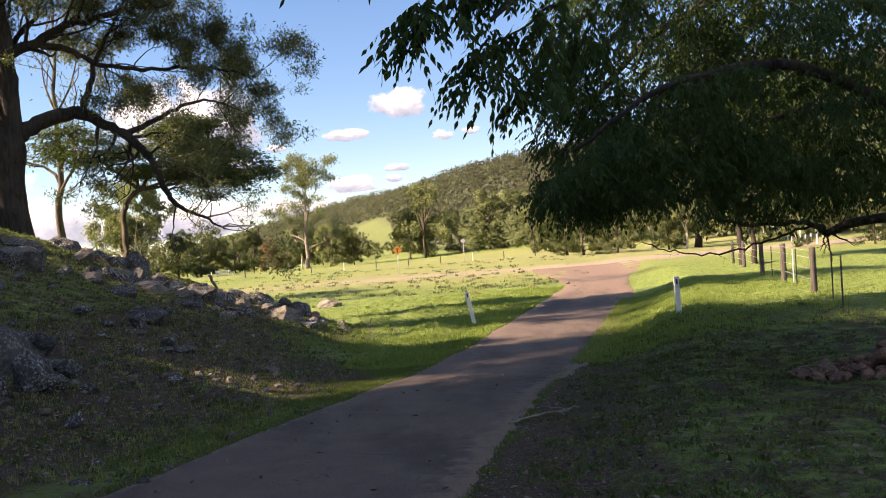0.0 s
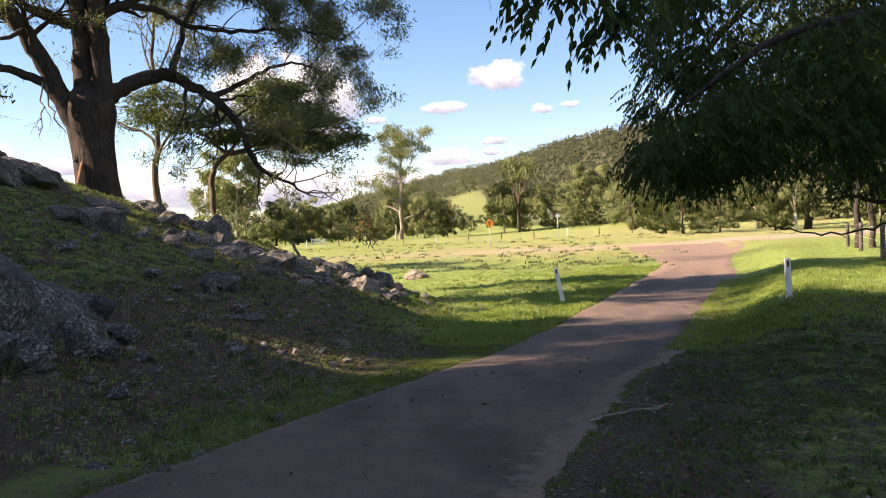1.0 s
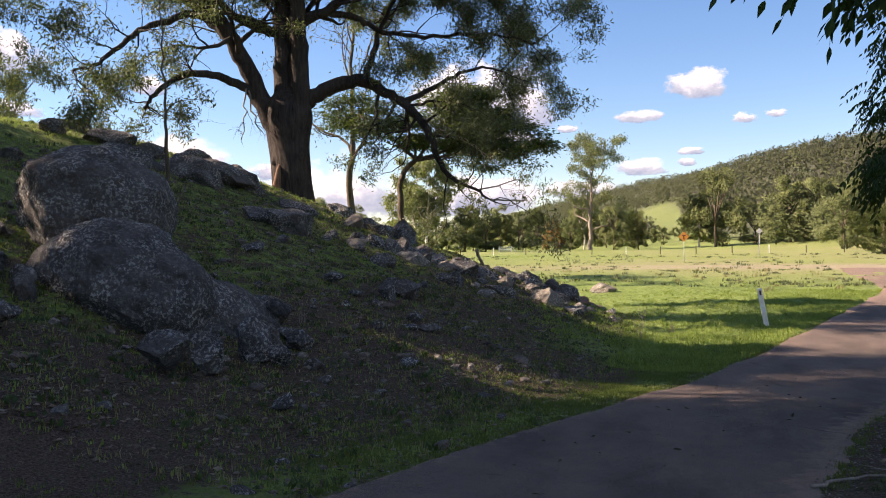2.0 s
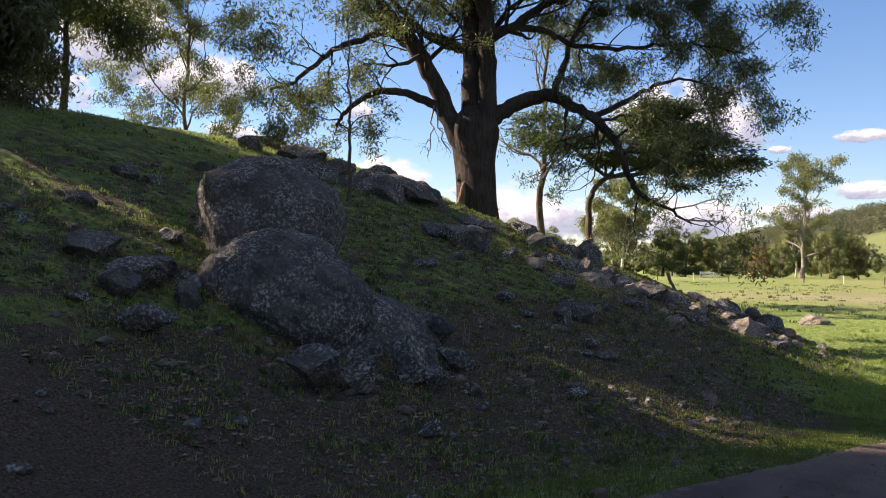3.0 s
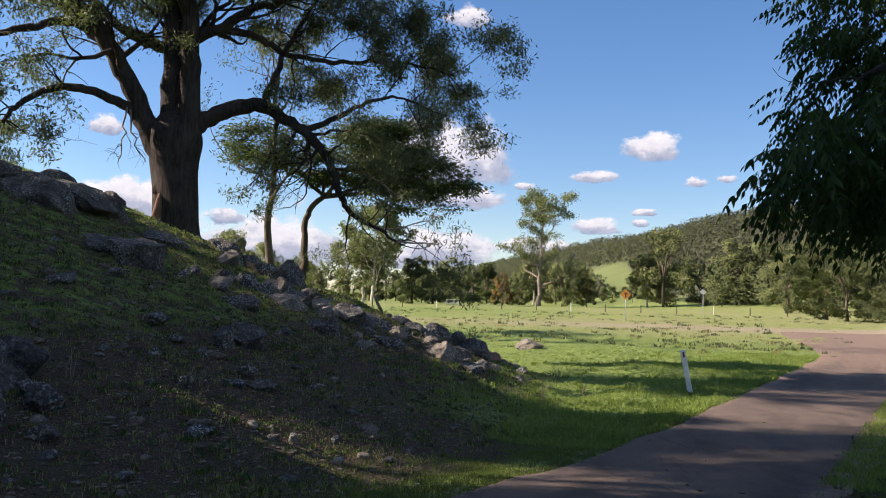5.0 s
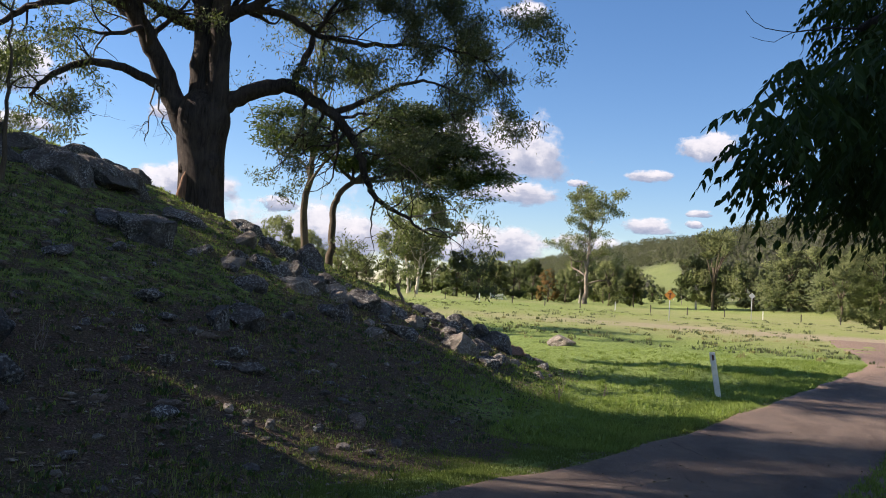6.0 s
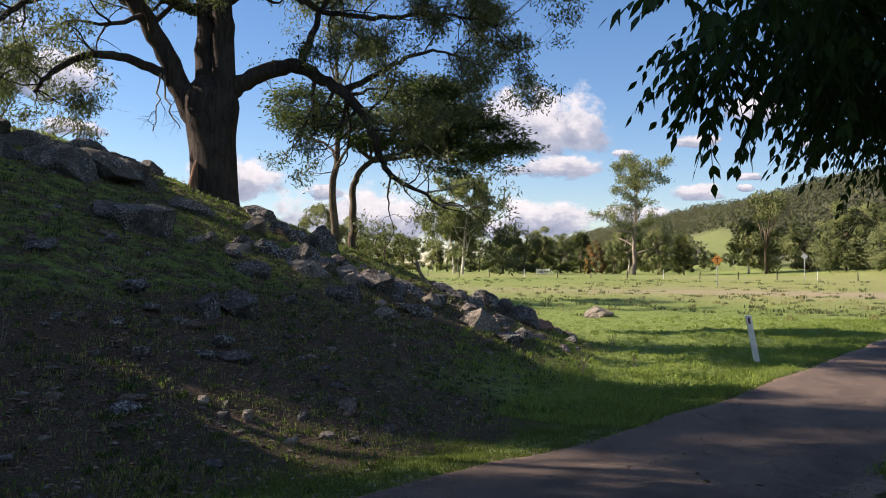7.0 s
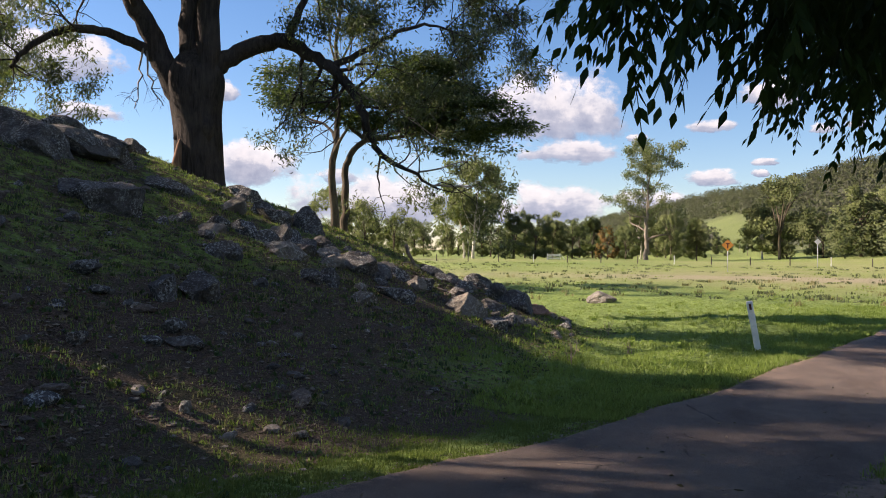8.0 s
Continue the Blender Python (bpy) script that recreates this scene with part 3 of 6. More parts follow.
# ---------------------------------------------------------------- trees
def main_gum():
    t = thing("gum_tree", pose(-13.2, 28.6, gz(-13.2, 28.6)), "old spreading gum with thick dark bark on the knoll", "tree")
    off = np.array(t.matrix_world.translation)
    rng = np.random.default_rng(5)
    tips, fine = [], Wood()

    def put(name, ctrl, r0, r1, n=10, flute=0.05, seed=0, twigs=6, reach=1.6, start=0.35, level=3, spread=0.8, lift=0.05, thin=1):
        w, n0 = Wood(), len(tips)
        c = [tuple(np.array(p) - off) for p in ctrl]
        pts, rad = limb(w, c, r0, r1, n, flute, 0.03, seed)
        for _ in range(twigs):
            i = int(rng.integers(int(len(pts) * start), len(pts)))
            h = unit(pts[i] - pts[i - 1])
            d = unit(h * 0.6 + unit(np.cross(h, rng.normal(0, 1, 3))) * 0.8 + np.array([0, 0, 0.15]))
            grow(fine, tips, pts[i], d, reach * rng.uniform(0.7, 1.3), max(rad[i] * 0.4, 0.02), level, rng, spread, 0.22, lift, 2, 0.72)
        tips[n0:] = tips[n0::thin]
        w.make(name, BARK, t)

    # the bole, flared and fluted at the foot
    w = Wood()
    bole = curve_pts([(-13.12, 28.63, 2.5), (-13.15, 28.62, 3.4), (-13.2, 28.56, 4.5), (-13.28, 28.48, 5.65), (-13.24, 28.44, 6.7), (-13.2, 28.42, 7.35)], 6)
    h = np.linspace(0, 1, len(bole))
    w.tube(bole - off, (0.66 + 0.32 * np.exp(-h * 8.5) + 0.20 * sstep(0.45, 0.8, h)) * np.sqrt(np.maximum(1 - sstep(0.66, 1.0, h) * 0.995, 0.002)), 22, 0.055, 1)
    w.make("trunk", BARK, t)
    # a reddish strip laid up the bole, tapering towards its top
    red_patch = Wood()
    red_patch.tube(np.array([(-13.5, 27.92, 3.2), (-13.46, 27.93, 3.8), (-13.38, 27.95, 4.35), (-13.32, 28.02, 4.7)]) - off, [0.19, 0.15, 0.09, 0.03], 8, 0.1)
    red_patch.make("bark_scar", BARK_RED, t, "reddish patch on the bark")

    put("limb", [(-13.36, 28.48, 4.6), (-13.40, 28.46, 5.9), (-13.36, 28.39, 7.9), (-13.40, 28.32, 9.6), (-13.6, 28.49, 11.2), (-13.56, 28.67, 13.6), (-13.0, 28.3, 16.2)], 0.50, 0.12, 12, 0.07, 2, 18, 2.2, 0.40)
    put("limb", [(-13.05, 28.45, 4.6), (-12.96, 28.42, 5.9), (-12.79, 28.37, 7.85), (-12.74, 28.23, 9.5), (-12.75, 27.94, 11.1), (-12.2, 27.5, 13.3), (-11.3, 27.0, 15.6)], 0.48, 0.12, 12, 0.07, 3, 16, 2.2, 0.45)
    put("limb", [(-13.3, 28.45, 4.3), (-13.55, 28.34, 5.5), (-14.08, 28.01, 6.86), (-14.51, 27.5, 8.2), (-14.91, 26.91, 9.2), (-15.24, 26.13, 9.95), (-15.44, 25.3, 10.7), (-15.74, 24.0, 11.9)], 0.46, 0.09, 12, 0.06, 4, 14, 1.9, 0.35, thin=2)
    put("limb", [(-12.95, 28.6, 6.5), (-12.21, 29.0, 7.14), (-11.11, 29.41, 7.5), (-10.26, 29.55, 7.14), (-9.43, 29.69, 6.54), (-8.69, 29.78, 5.7), (-8.28, 29.81, 4.65), (-7.89, 29.93, 4.05), (-7.13, 30.1, 3.63), (-6.46, 30.3, 3.15)], 0.30, 0.025, 11, 0.05, 5, 16, 1.3, 0.30, thin=3)
    put("limb", [(-10.95, 29.5, 7.45), (-10.66, 29.86, 8.5), (-10.58, 30.45, 9.5), (-10.27, 31.05, 10.6), (-9.7, 31.4, 11.9)], 0.14, 0.04, 8, 0.03, 6, 11, 1.9, 0.2)
    put("limb", [(-9.62, 29.69, 6.67), (-8.56, 29.93, 7.12), (-7.6, 30.0, 7.6), (-6.8, 30.15, 7.75), (-6.1, 30.3, 7.6)], 0.12, 0.025, 8, 0.03, 7, 5, 1.2, 0.4, thin=5)
    put("limb", [(-12.84, 28.6, 9.4), (-11.83, 28.6, 9.75), (-10.86, 28.55, 10.2), (-9.88, 28.52, 10.4), (-8.8, 28.7, 10.7), (-7.7, 28.9, 10.8)], 0.21, 0.04, 9, 0.04, 8, 16, 1.8, 0.15, lift=0.1)
    put("limb", [(-11.83, 28.6, 9.72), (-11.11, 29.35, 9.6), (-10.52, 30.15, 9.33), (-9.11, 30.94, 9.16), (-7.8, 31.5, 9.3), (-6.6, 31.85, 9.25), (-5.3, 32.2, 8.9)], 0.13, 0.03, 8, 0.03, 9, 22, 1.3, 0.35)
    put("limb", [(-14.1, 28.0, 6.75), (-14.58, 27.37, 7.27), (-15.2, 26.45, 7.41), (-15.84, 25.64, 7.17), (-16.18, 25.13, 6.6), (-16.42, 24.89, 6.15)], 0.19, 0.05, 9, 0.05, 10, 6, 1.0, 0.4, thin=2)
    put("limb", [(-13.41, 28.31, 9.0), (-14.44, 28.19, 9.36), (-15.27, 28.06, 9.94), (-16.2, 27.86, 10.9), (-17.28, 27.67, 12.1)], 0.2, 0.06, 9, 0.05, 11, 14, 1.7, 0.3, thin=2)
    put("limb", [(-14.95, 26.85, 9.2), (-15.4, 26.06, 9.3), (-15.68, 25.22, 8.91), (-16.1, 24.21, 8.36), (-16.45, 23.46, 7.58), (-16.71, 22.87, 7.06), (-16.91, 22.31, 6.88)], 0.16, 0.03, 9, 0.05, 12, 9, 1.2, 0.3, thin=2)
    for c in ([(-8.85, 29.68, 6.1), (-8.0, 29.9, 5.53), (-7.0, 30.25, 4.98), (-6.74, 30.3, 4.26)], [(-8.15, 29.85, 5.8), (-7.26, 29.9, 5.2), (-6.28, 30.2, 4.4)],
              [(-7.13, 30.14, 3.6), (-6.31, 30.36, 3.8), (-5.34, 30.66, 4.1)], [(-6.6, 30.2, 3.25), (-5.72, 30.48, 3.27), (-5.24, 30.63, 3.18)],
              [(-14.33, 27.52, 7.1), (-14.31, 27.33, 6.1), (-14.34, 27.22, 5.3)], [(-14.25, 27.56, 7.0), (-13.99, 27.5, 5.95), (-13.67, 27.6, 5.4)]):
        w = Wood()
        pts, rad = limb(w, [tuple(np.array(q) - off) for q in c], 0.035, 0.012, 5, 0, 0.03, 3)
        for _ in range(5):
            i = int(rng.integers(2, len(pts)))
            grow(fine, [], pts[i], unit(rng.normal(0, 0.7, 3) + np.array([0.3, 0.1, -0.6])), 0.55, 0.011, 2, rng, 0.8, 0.3, -0.1, 2, 0.7)
        w.make("dead_branch", TWIG, t, "bare dead branch")
    tagged(fine.make("twigwork", BARK, t), kind="stuff")
    tips = [q for q in tips if rng.uniform() < 0.55]
    crown("crown", tips, 76, 0.19, 0.16, 0.042, rng, LEAF_GUM, t, 0.55)
    return t


def gum(name, x, y, height, seed, bark, leaf, label, lean=(0, 0), stem=0.3, r=0.3, limbs=10, reach=0.32, rise=0.9, per=60, radius=0.4, size=(0.25, 0.07), level=3, kids=2, droop=0.8, group="", lift=0.05):
    """A free-standing tree: a leader, limbs along it, and leaves in open bunches."""
    t = thing(name, pose(x, y, gz(x, y)), label, "tree", group)
    rng = np.random.default_rng(seed)
    w, tips, fine = Wood(), [], Wood()
    c = [(lean[0] * q * q, lean[1] * q * q, height * 0.86 * q) for q in (-0.02, 0.12, 0.3, 0.5, 0.75, 1.0)]
    pts, rad = limb(w, c, r, r * 0.16, 9, 0.05, 0.004 * height, seed, 4, 1.0)
    w.make("trunk", bark, t)
    for k in range(limbs):
        q = stem + (1 - stem) * ((k + rng.uniform(0, 0.9)) / limbs) ** 0.9
        i = min(len(pts) - 2, int(q * len(pts)))
        a = 2.4 * k + rng.uniform(-0.5, 0.5)
        d = np.array([math.cos(a), math.sin(a), rise * rng.uniform(0.6, 1.3)])
        w = Wood()
        grow(w, tips, pts[i], d, height * reach * (1.05 - 0.6 * (q - stem)) * rng.uniform(0.75, 1.2), rad[i] * 0.55, level, rng, 0.8, 0.2, lift, kids, 0.66, fine)
        w.make("limb", bark, t)
    tagged(fine.make("twigwork", bark, t), kind="stuff")
    tips.append((pts[-1], np.array([0, 0, 1.0])))
    crown("crown", tips, per, radius, size[0], size[1], rng, leaf, t, droop)
    return t


def clump_tree(name, seed, height, width, leaf, bark, label, trunk=0.2, count=1500, size=0.55, pointed=0.0, lumps=26):
    """A tree seen far off: a forked stem, and a crown of many leafy lumps with gaps. Built at the origin."""
    t = thing(name, Matrix(), label, "tree")
    rng = np.random.default_rng(seed)
    w, tips = Wood(), []
    limb(w, [(0, 0, -0.4), (0.02 * height, 0, height * 0.25), (-0.01 * height, 0.01 * height, height * 0.55)], height * 0.022, height * 0.012, 6, 0.04, 0.02, seed)
    for k in range(6):
        a = rng.uniform(0, 6.28)
        q = np.array([math.cos(a) * width * 0.3, math.sin(a) * width * 0.3, height * rng.uniform(0.6, 0.9)])
        limb(w, [(0, 0, height * rng.uniform(0.2, 0.5)), tuple(q * np.array([0.5, 0.5, 0.85])), tuple(q)], height * 0.010, height * 0.003, 4, 0, 0.02, seed + k)
    w.make("trunk", bark, t)
    cs, rs = [], []
    for _ in range(lumps):
        zz = rng.uniform(trunk, 0.96) ** 0.9
        wide = width * 0.5 * (1 - pointed * zz) * math.sqrt(max(0.05, 1 - ((zz - 0.48) / 0.55) ** 2))
        a, q = rng.uniform(0, 6.28), math.sqrt(rng.uniform(0.1, 1.0))
        cs.append((math.cos(a) * wide * q, math.sin(a) * wide * q, zz * height))
        rs.append(rng.uniform(0.06, 0.12) * (height + width) * 0.5)
    cs, rs = np.array(cs), np.array(rs)
    idx = rng.integers(0, lumps, count)
    dirs = rng.normal(0, 1, (count, 3))
    dirs /= np.linalg.norm(dirs, axis=1)[:, None]
    cent = cs[idx] + dirs * (rs[idx] * rng.uniform(0.5, 1.1, count))[:, None] * np.array([1, 1, 0.8])
    v, f = leaf_quads(cent, dirs + rng.normal(0, 0.6, (count, 3)) + np.array([0, 0, -0.3]), size, size * 0.8, rng)
    mid = np.array([0, 0, height * 0.5])
    tagged(outward(raw("crown", v, f, leaf, t), 0.65 * dirs + 1.0 * (cent - mid) / height + np.array([0, 0, 0.45]) + rng.normal(0, 0.15, (count, 3))), kind="stuff")
    return t


main_gum()

# the slim tree beyond the gum, and the flat dark crown beside it
gum("slim_tree", -18.7, 46.9, 19.5, 11, BARK_GREY, LEAF_GUM, "slim grey-stemmed tree with a thin crown behind the knoll", (0.25, 0), 0.5, 0.30, 12, 0.22, 1.9, 7, 0.35, (0.26, 0.07), 3, 2)


def dense_tree():
    t = thing("dense_crowned_tree", pose(-11.05, 33.5, gz(-11.05, 33.5)), "small leaning tree with a dense flat dark crown", "tree")
    off = np.array(t.matrix_world.translation)
    rng = np.random.default_rng(21)
    w = Wood()
    limb(w, [tuple(np.array(p) - off) for p in [(-11.05, 33.5, 1.6), (-11.0, 33.48, 3.0), (-11.02, 33.48, 4.1), (-10.7, 33.6, 4.85), (-10.2, 33.84, 5.3)]], 0.15, 0.09, 9, 0.06, 0.02, 3)
    w.make("trunk", BARK_GREY, t)
    C, U, fine = [], np.array([0.86, 0.5, 0.0]), Wood()
    N = np.array([-0.5, 0.86, 0.0])
    # spreading boughs and the leafy layers they carry: middle, reach along, across and up, how many bunches
    for (mid, along, across, up, n) in [((-9.4, 34.8, 6.65), 2.15, 1.5, 1.3, 120), ((-7.7, 35.5, 6.0), 1.9, 1.4, 1.25, 120), ((-6.4, 36.0, 5.65), 0.95, 0.8, 0.75, 30), ((-12.7, 33.6, 6.95), 1.55, 1.3, 1.0, 48), ((-8.9, 35.0, 7.6), 1.3, 1.0, 0.6, 30), ((-10.6, 33.6, 6.0), 1.0, 0.9, 0.5, 16)]:
        w = Wood()
        e, st = np.array(mid) - off, np.array((-10.4, 33.75, 5.1)) - off
        pts, rad = limb(w, [tuple(st), tuple(st * 0.5 + e * 0.5 + np.array([0, 0, 0.1])), tuple(e)], 0.075, 0.03, 6, 0.02, 0.03, 7)
        for _ in range(n):
            d = rng.normal(0, 1, 3)
            d = d / np.linalg.norm(d) * rng.uniform(0.3, 1.0) ** 0.5
            q = e + U * d[0] * along + N * d[1] * across + np.array([0, 0, d[2] * up])
            if noise.noise(Vector(q * np.array([0.75, 0.75, 1.3]))) < -0.30:
                continue
            C.append(q)
            if rng.uniform() < 0.35:
                k = pts[int(rng.integers(len(pts) // 2, len(pts)))]
                limb(fine, [tuple(k), tuple(k * 0.5 + q * 0.5 + np.array([0, 0, 0.12])), tuple(q)], 0.018, 0.006, 4, 0, 0.02, 3, 3)
        w.make("limb", BARK_GREY, t)
    tagged(fine.make("twigwork", BARK_GREY, t), kind="stuff")
    C = np.array(C)
    idx = np.repeat(np.arange(len(C)), 150)
    cent = C[idx] + rng.normal(0, 1, (len(idx), 3)) * np.array([0.27, 0.27, 0.075])
    head = rng.normal(0, 0.6, (len(idx), 3)) * np.array([1, 1, 0.5]) + np.array([0, 0, -0.3]) + (cent - C[idx]) * 2.5
    v, f = leaf_quads(cent, head, 0.155, 0.055, rng)
    tagged(raw("crown", v, f, LEAF_DENSE, t), kind="stuff")


dense_tree()
gum("sapling", -12.16, 19.9, 5.4, 31, BARK_GREY, LEAF_GUM, "thin crooked sapling among rocks on the knoll", (-0.15, 0), 0.42, 0.06, 8, 0.16, 0.7, 4, 0.1, (0.12, 0.045), 2, 2)

# trees on the crown of the knoll, against the light
gum("hilltop_gum", -47.0, 47.0, 27, 41, BARK_GREY, LEAF_GUM, "open-crowned gum behind the knoll against bright cloud", (0.3, 0.2), 0.28, 0.30, 17, 0.21, 0.8, 85, 0.36, (0.30, 0.08), 3, 2, 0.9, "gums on the knoll", -0.02)
gum("hilltop_gum", -21.5, 15.1, 7.6, 54, BARK_GREY, LEAF_GUM, "leafy gum on the knoll crest with hanging clumps", (-0.2, 0.1), 0.16, 0.14, 18, 0.24, 0.5, 105, 0.30, (0.19, 0.052), 3, 2, 0.9, "gums on the knoll", -0.02)
gum("hilltop_gum", -21.1, 18.5, 8.2, 42, BARK_GREY, LEAF_GUM, "tall gum on the knoll crest", (-0.3, 0.2), 0.37, 0.12, 18, 0.20, 0.5, 105, 0.32, (0.20, 0.055), 3, 2, 0.9, "gums on the knoll", -0.02)
# gums out of view, added to keep the bank and lane in shade
for sx_, sy_, sh_, seed_ in [(-26.5, 1.2, 22, 43), (-26.0, -0.5, 25, 44), (-25.5, -6.0, 25, 45), (-25.0, -13.0, 24, 46), (-34.0, 0.0, 28, 47), (-33.0, -7.0, 28, 48)]:
    gum("hilltop_gum", sx_, sy_, sh_, seed_, BARK_GREY, LEAF_GUM, "tall leafy gum out of view, added to cast shade", (0.2, -0.2), 0.12, 0.36, 18, 0.25, 0.6, 130, 0.62, (0.42, 0.13), 3, 2, 0.8, "gums on the knoll")


# another unseen gum, its high thin crown added to dapple the lane
gum("hilltop_gum", -38.0, 12.9, 30, 49, BARK_GREY, LEAF_GUM, "tall long-stemmed gum out of view, added to cast shade", (0.2, 0.3), 0.66, 0.36, 9, 0.10, 0.8, 20, 0.5, (0.42, 0.13), 3, 2, 0.8, "gums on the knoll")


# unseen too: high crowns added to shade the verge, open below for sun
gum("hilltop_gum", -20.8, 9.4, 13.2, 52, BARK_GREY, LEAF_GUM, "tall bare-stemmed gum out of view, added to cast shade", (0.1, 0.1), 0.64, 0.2, 10, 0.15, 0.6, 42, 0.45, (0.34, 0.1), 3, 2, 0.8, "gums on the knoll")
gum("hilltop_gum", -20.5, 12.3, 13.6, 50, BARK_GREY, LEAF_GUM, "tall bare-stemmed gum out of view, added to cast shade", (0.1, 0.1), 0.56, 0.2, 13, 0.15, 0.6, 45, 0.45, (0.34, 0.1), 3, 2, 0.8, "gums on the knoll")
gum("hilltop_gum", -22.6, 15.2, 12.6, 57, BARK_GREY, LEAF_GUM, "tall bare-stemmed gum out of view, added to cast shade", (0.1, 0.1), 0.80, 0.2, 9, 0.13, 0.7, 80, 0.4, (0.30, 0.09), 3, 2, 0.6, "gums on the knoll")
gum("hilltop_gum", -27.5, 6.9, 16.5, 56, BARK_GREY, LEAF_GUM, "tall bare-stemmed gum out of view, added to cast shade", (0.1, 0.1), 0.76, 0.24, 10, 0.14, 0.7, 70, 0.45, (0.36, 0.11), 3, 2, 0.7, "gums on the knoll")
# two low gums out of view, added to shade the slope
gum("hilltop_gum", -19.6, 14.6, 2.6, 53, BARK_GREY, LEAF_GUM, "young leafy gum out of view, added to cast shade", (0.1, 0.1), 0.3, 0.08, 14, 0.5, 0.5, 60, 0.3, (0.28, 0.09), 2, 3, 0.8, "gums on the knoll")
gum("hilltop_gum", -19.0, 12.6, 2.1, 51, BARK_GREY, LEAF_GUM, "young leafy gum out of view, added to cast shade", (0.1, 0.1), 0.3, 0.08, 14, 0.5, 0.5, 60, 0.3, (0.28, 0.09), 2, 3, 0.8, "gums on the knoll")


# the feathered-leaf tree that overhangs the verge
def pinnate(cent, head, rng, pairs=5, rachis=0.28, length=0.076, width=0.029):
    """Feathered leaves: pairs of pointed leaflets hanging from a thin drooping midrib."""
    n = len(cent)
    h = head / (np.linalg.norm(head, axis=1)[:, None] + 1e-9)
    s = np.cross(h, np.array([0, 0, 1.0]) + rng.normal(0, 0.25, (n, 3)))
    s /= np.linalg.norm(s, axis=1)[:, None] + 1e-9
    V, ribs = [], []
    scale = rng.uniform(0.75, 1.2, (n, 1))
    sag = np.array([0, 0, -0.12])
    for q in (0.0, 0.5, 1.0):
        p = cent + h * rachis * q * scale + sag * (q * q) * scale
        ribs.append(np.stack([p - s * 0.0022, p + s * 0.0022], 1))
    ribs = np.concatenate(ribs, 1)
    for j in range(pairs + 1):
        q = (j + 0.7) / (pairs + 0.7)
        p = cent + h * rachis * q * scale + sag * (q * q) * scale
        for sign in ((-1, 1) if j < pairs else (0,)):
            d = s * sign * 0.62 + h * (0.45 if sign else 1.0) + np.array([0, 0, -0.95]) + rng.normal(0, 0.17, (n, 3))
            d /= np.linalg.norm(d, axis=1)[:, None]
            side = np.cross(d, rng.normal(0, 1, (n, 3)) + h * 0.8)
            side /= np.linalg.norm(side, axis=1)[:, None] + 1e-9
            up = np.cross(side, d)
            L = length * (0.72 + 0.45 * math.sin(math.pi * (0.15 + 0.75 * q))) * scale * rng.uniform(0.82, 1.18, (n, 1))
            W = width * scale * rng.uniform(0.85, 1.15, (n, 1))
            bend = up * L * rng.uniform(-0.10, 0.10, (n, 1))
            edge = []
            for along, wide, lift in ((0.16, 0.30, 0.07), (0.42, 0.50, 0.11), (0.74, 0.24, 0.05)):
                mid = p + d * L * along + bend * along * along
                edge.append((mid + side * W * wide + up * W * lift, mid - side * W * wide + up * W * lift))
            tip = p + d * L + bend
            V.append(np.stack([p, edge[0][0], edge[1][0], edge[2][0], tip, edge[2][1], edge[1][1], edge[0][1]], 1))
    V = np.concatenate(V, 0)
    m = len(V)
    i = np.arange(m)[:, None] * 8
    F = np.concatenate([i + np.array([[0, 1, 2, 3, 4]]), i + np.array([[0, 4, 5, 6, 7]])], 0).tolist()
    k = 8 * m + np.arange(n)[:, None] * 6
    F += np.concatenate([k + np.array([[0, 1, 3, 2]]), k + np.array([[2, 3, 5, 4]])], 0).tolist()
    return np.concatenate([V.reshape(-1, 3), ribs.reshape(-1, 3)]), F


def fans(cent, head, rng, per=5, step=0.09):
    """Leafy shoots: from each place a row of feathered leaves, spread to both sides of the shoot."""
    n = len(cent)
    h = head / (np.linalg.norm(head, axis=1)[:, None] + 1e-9)
    side = np.cross(h, np.array([0, 0, 1.0]))
    side /= np.linalg.norm(side, axis=1)[:, None] + 1e-9
    C, H = [], []
    for j in range(per):
        sign = (1, -1)[j % 2] if j < per - 1 else 0
        C.append(cent + h * step * j + rng.normal(0, 0.02, (n, 3)))
        H.append(h * (0.55 + 0.1 * j) + side * sign * rng.uniform(0.5, 1.0, (n, 1)) + np.array([0, 0, -0.16]) + rng.normal(0, 0.16, (n, 3)))
    return np.concatenate(C), np.concatenate(H)


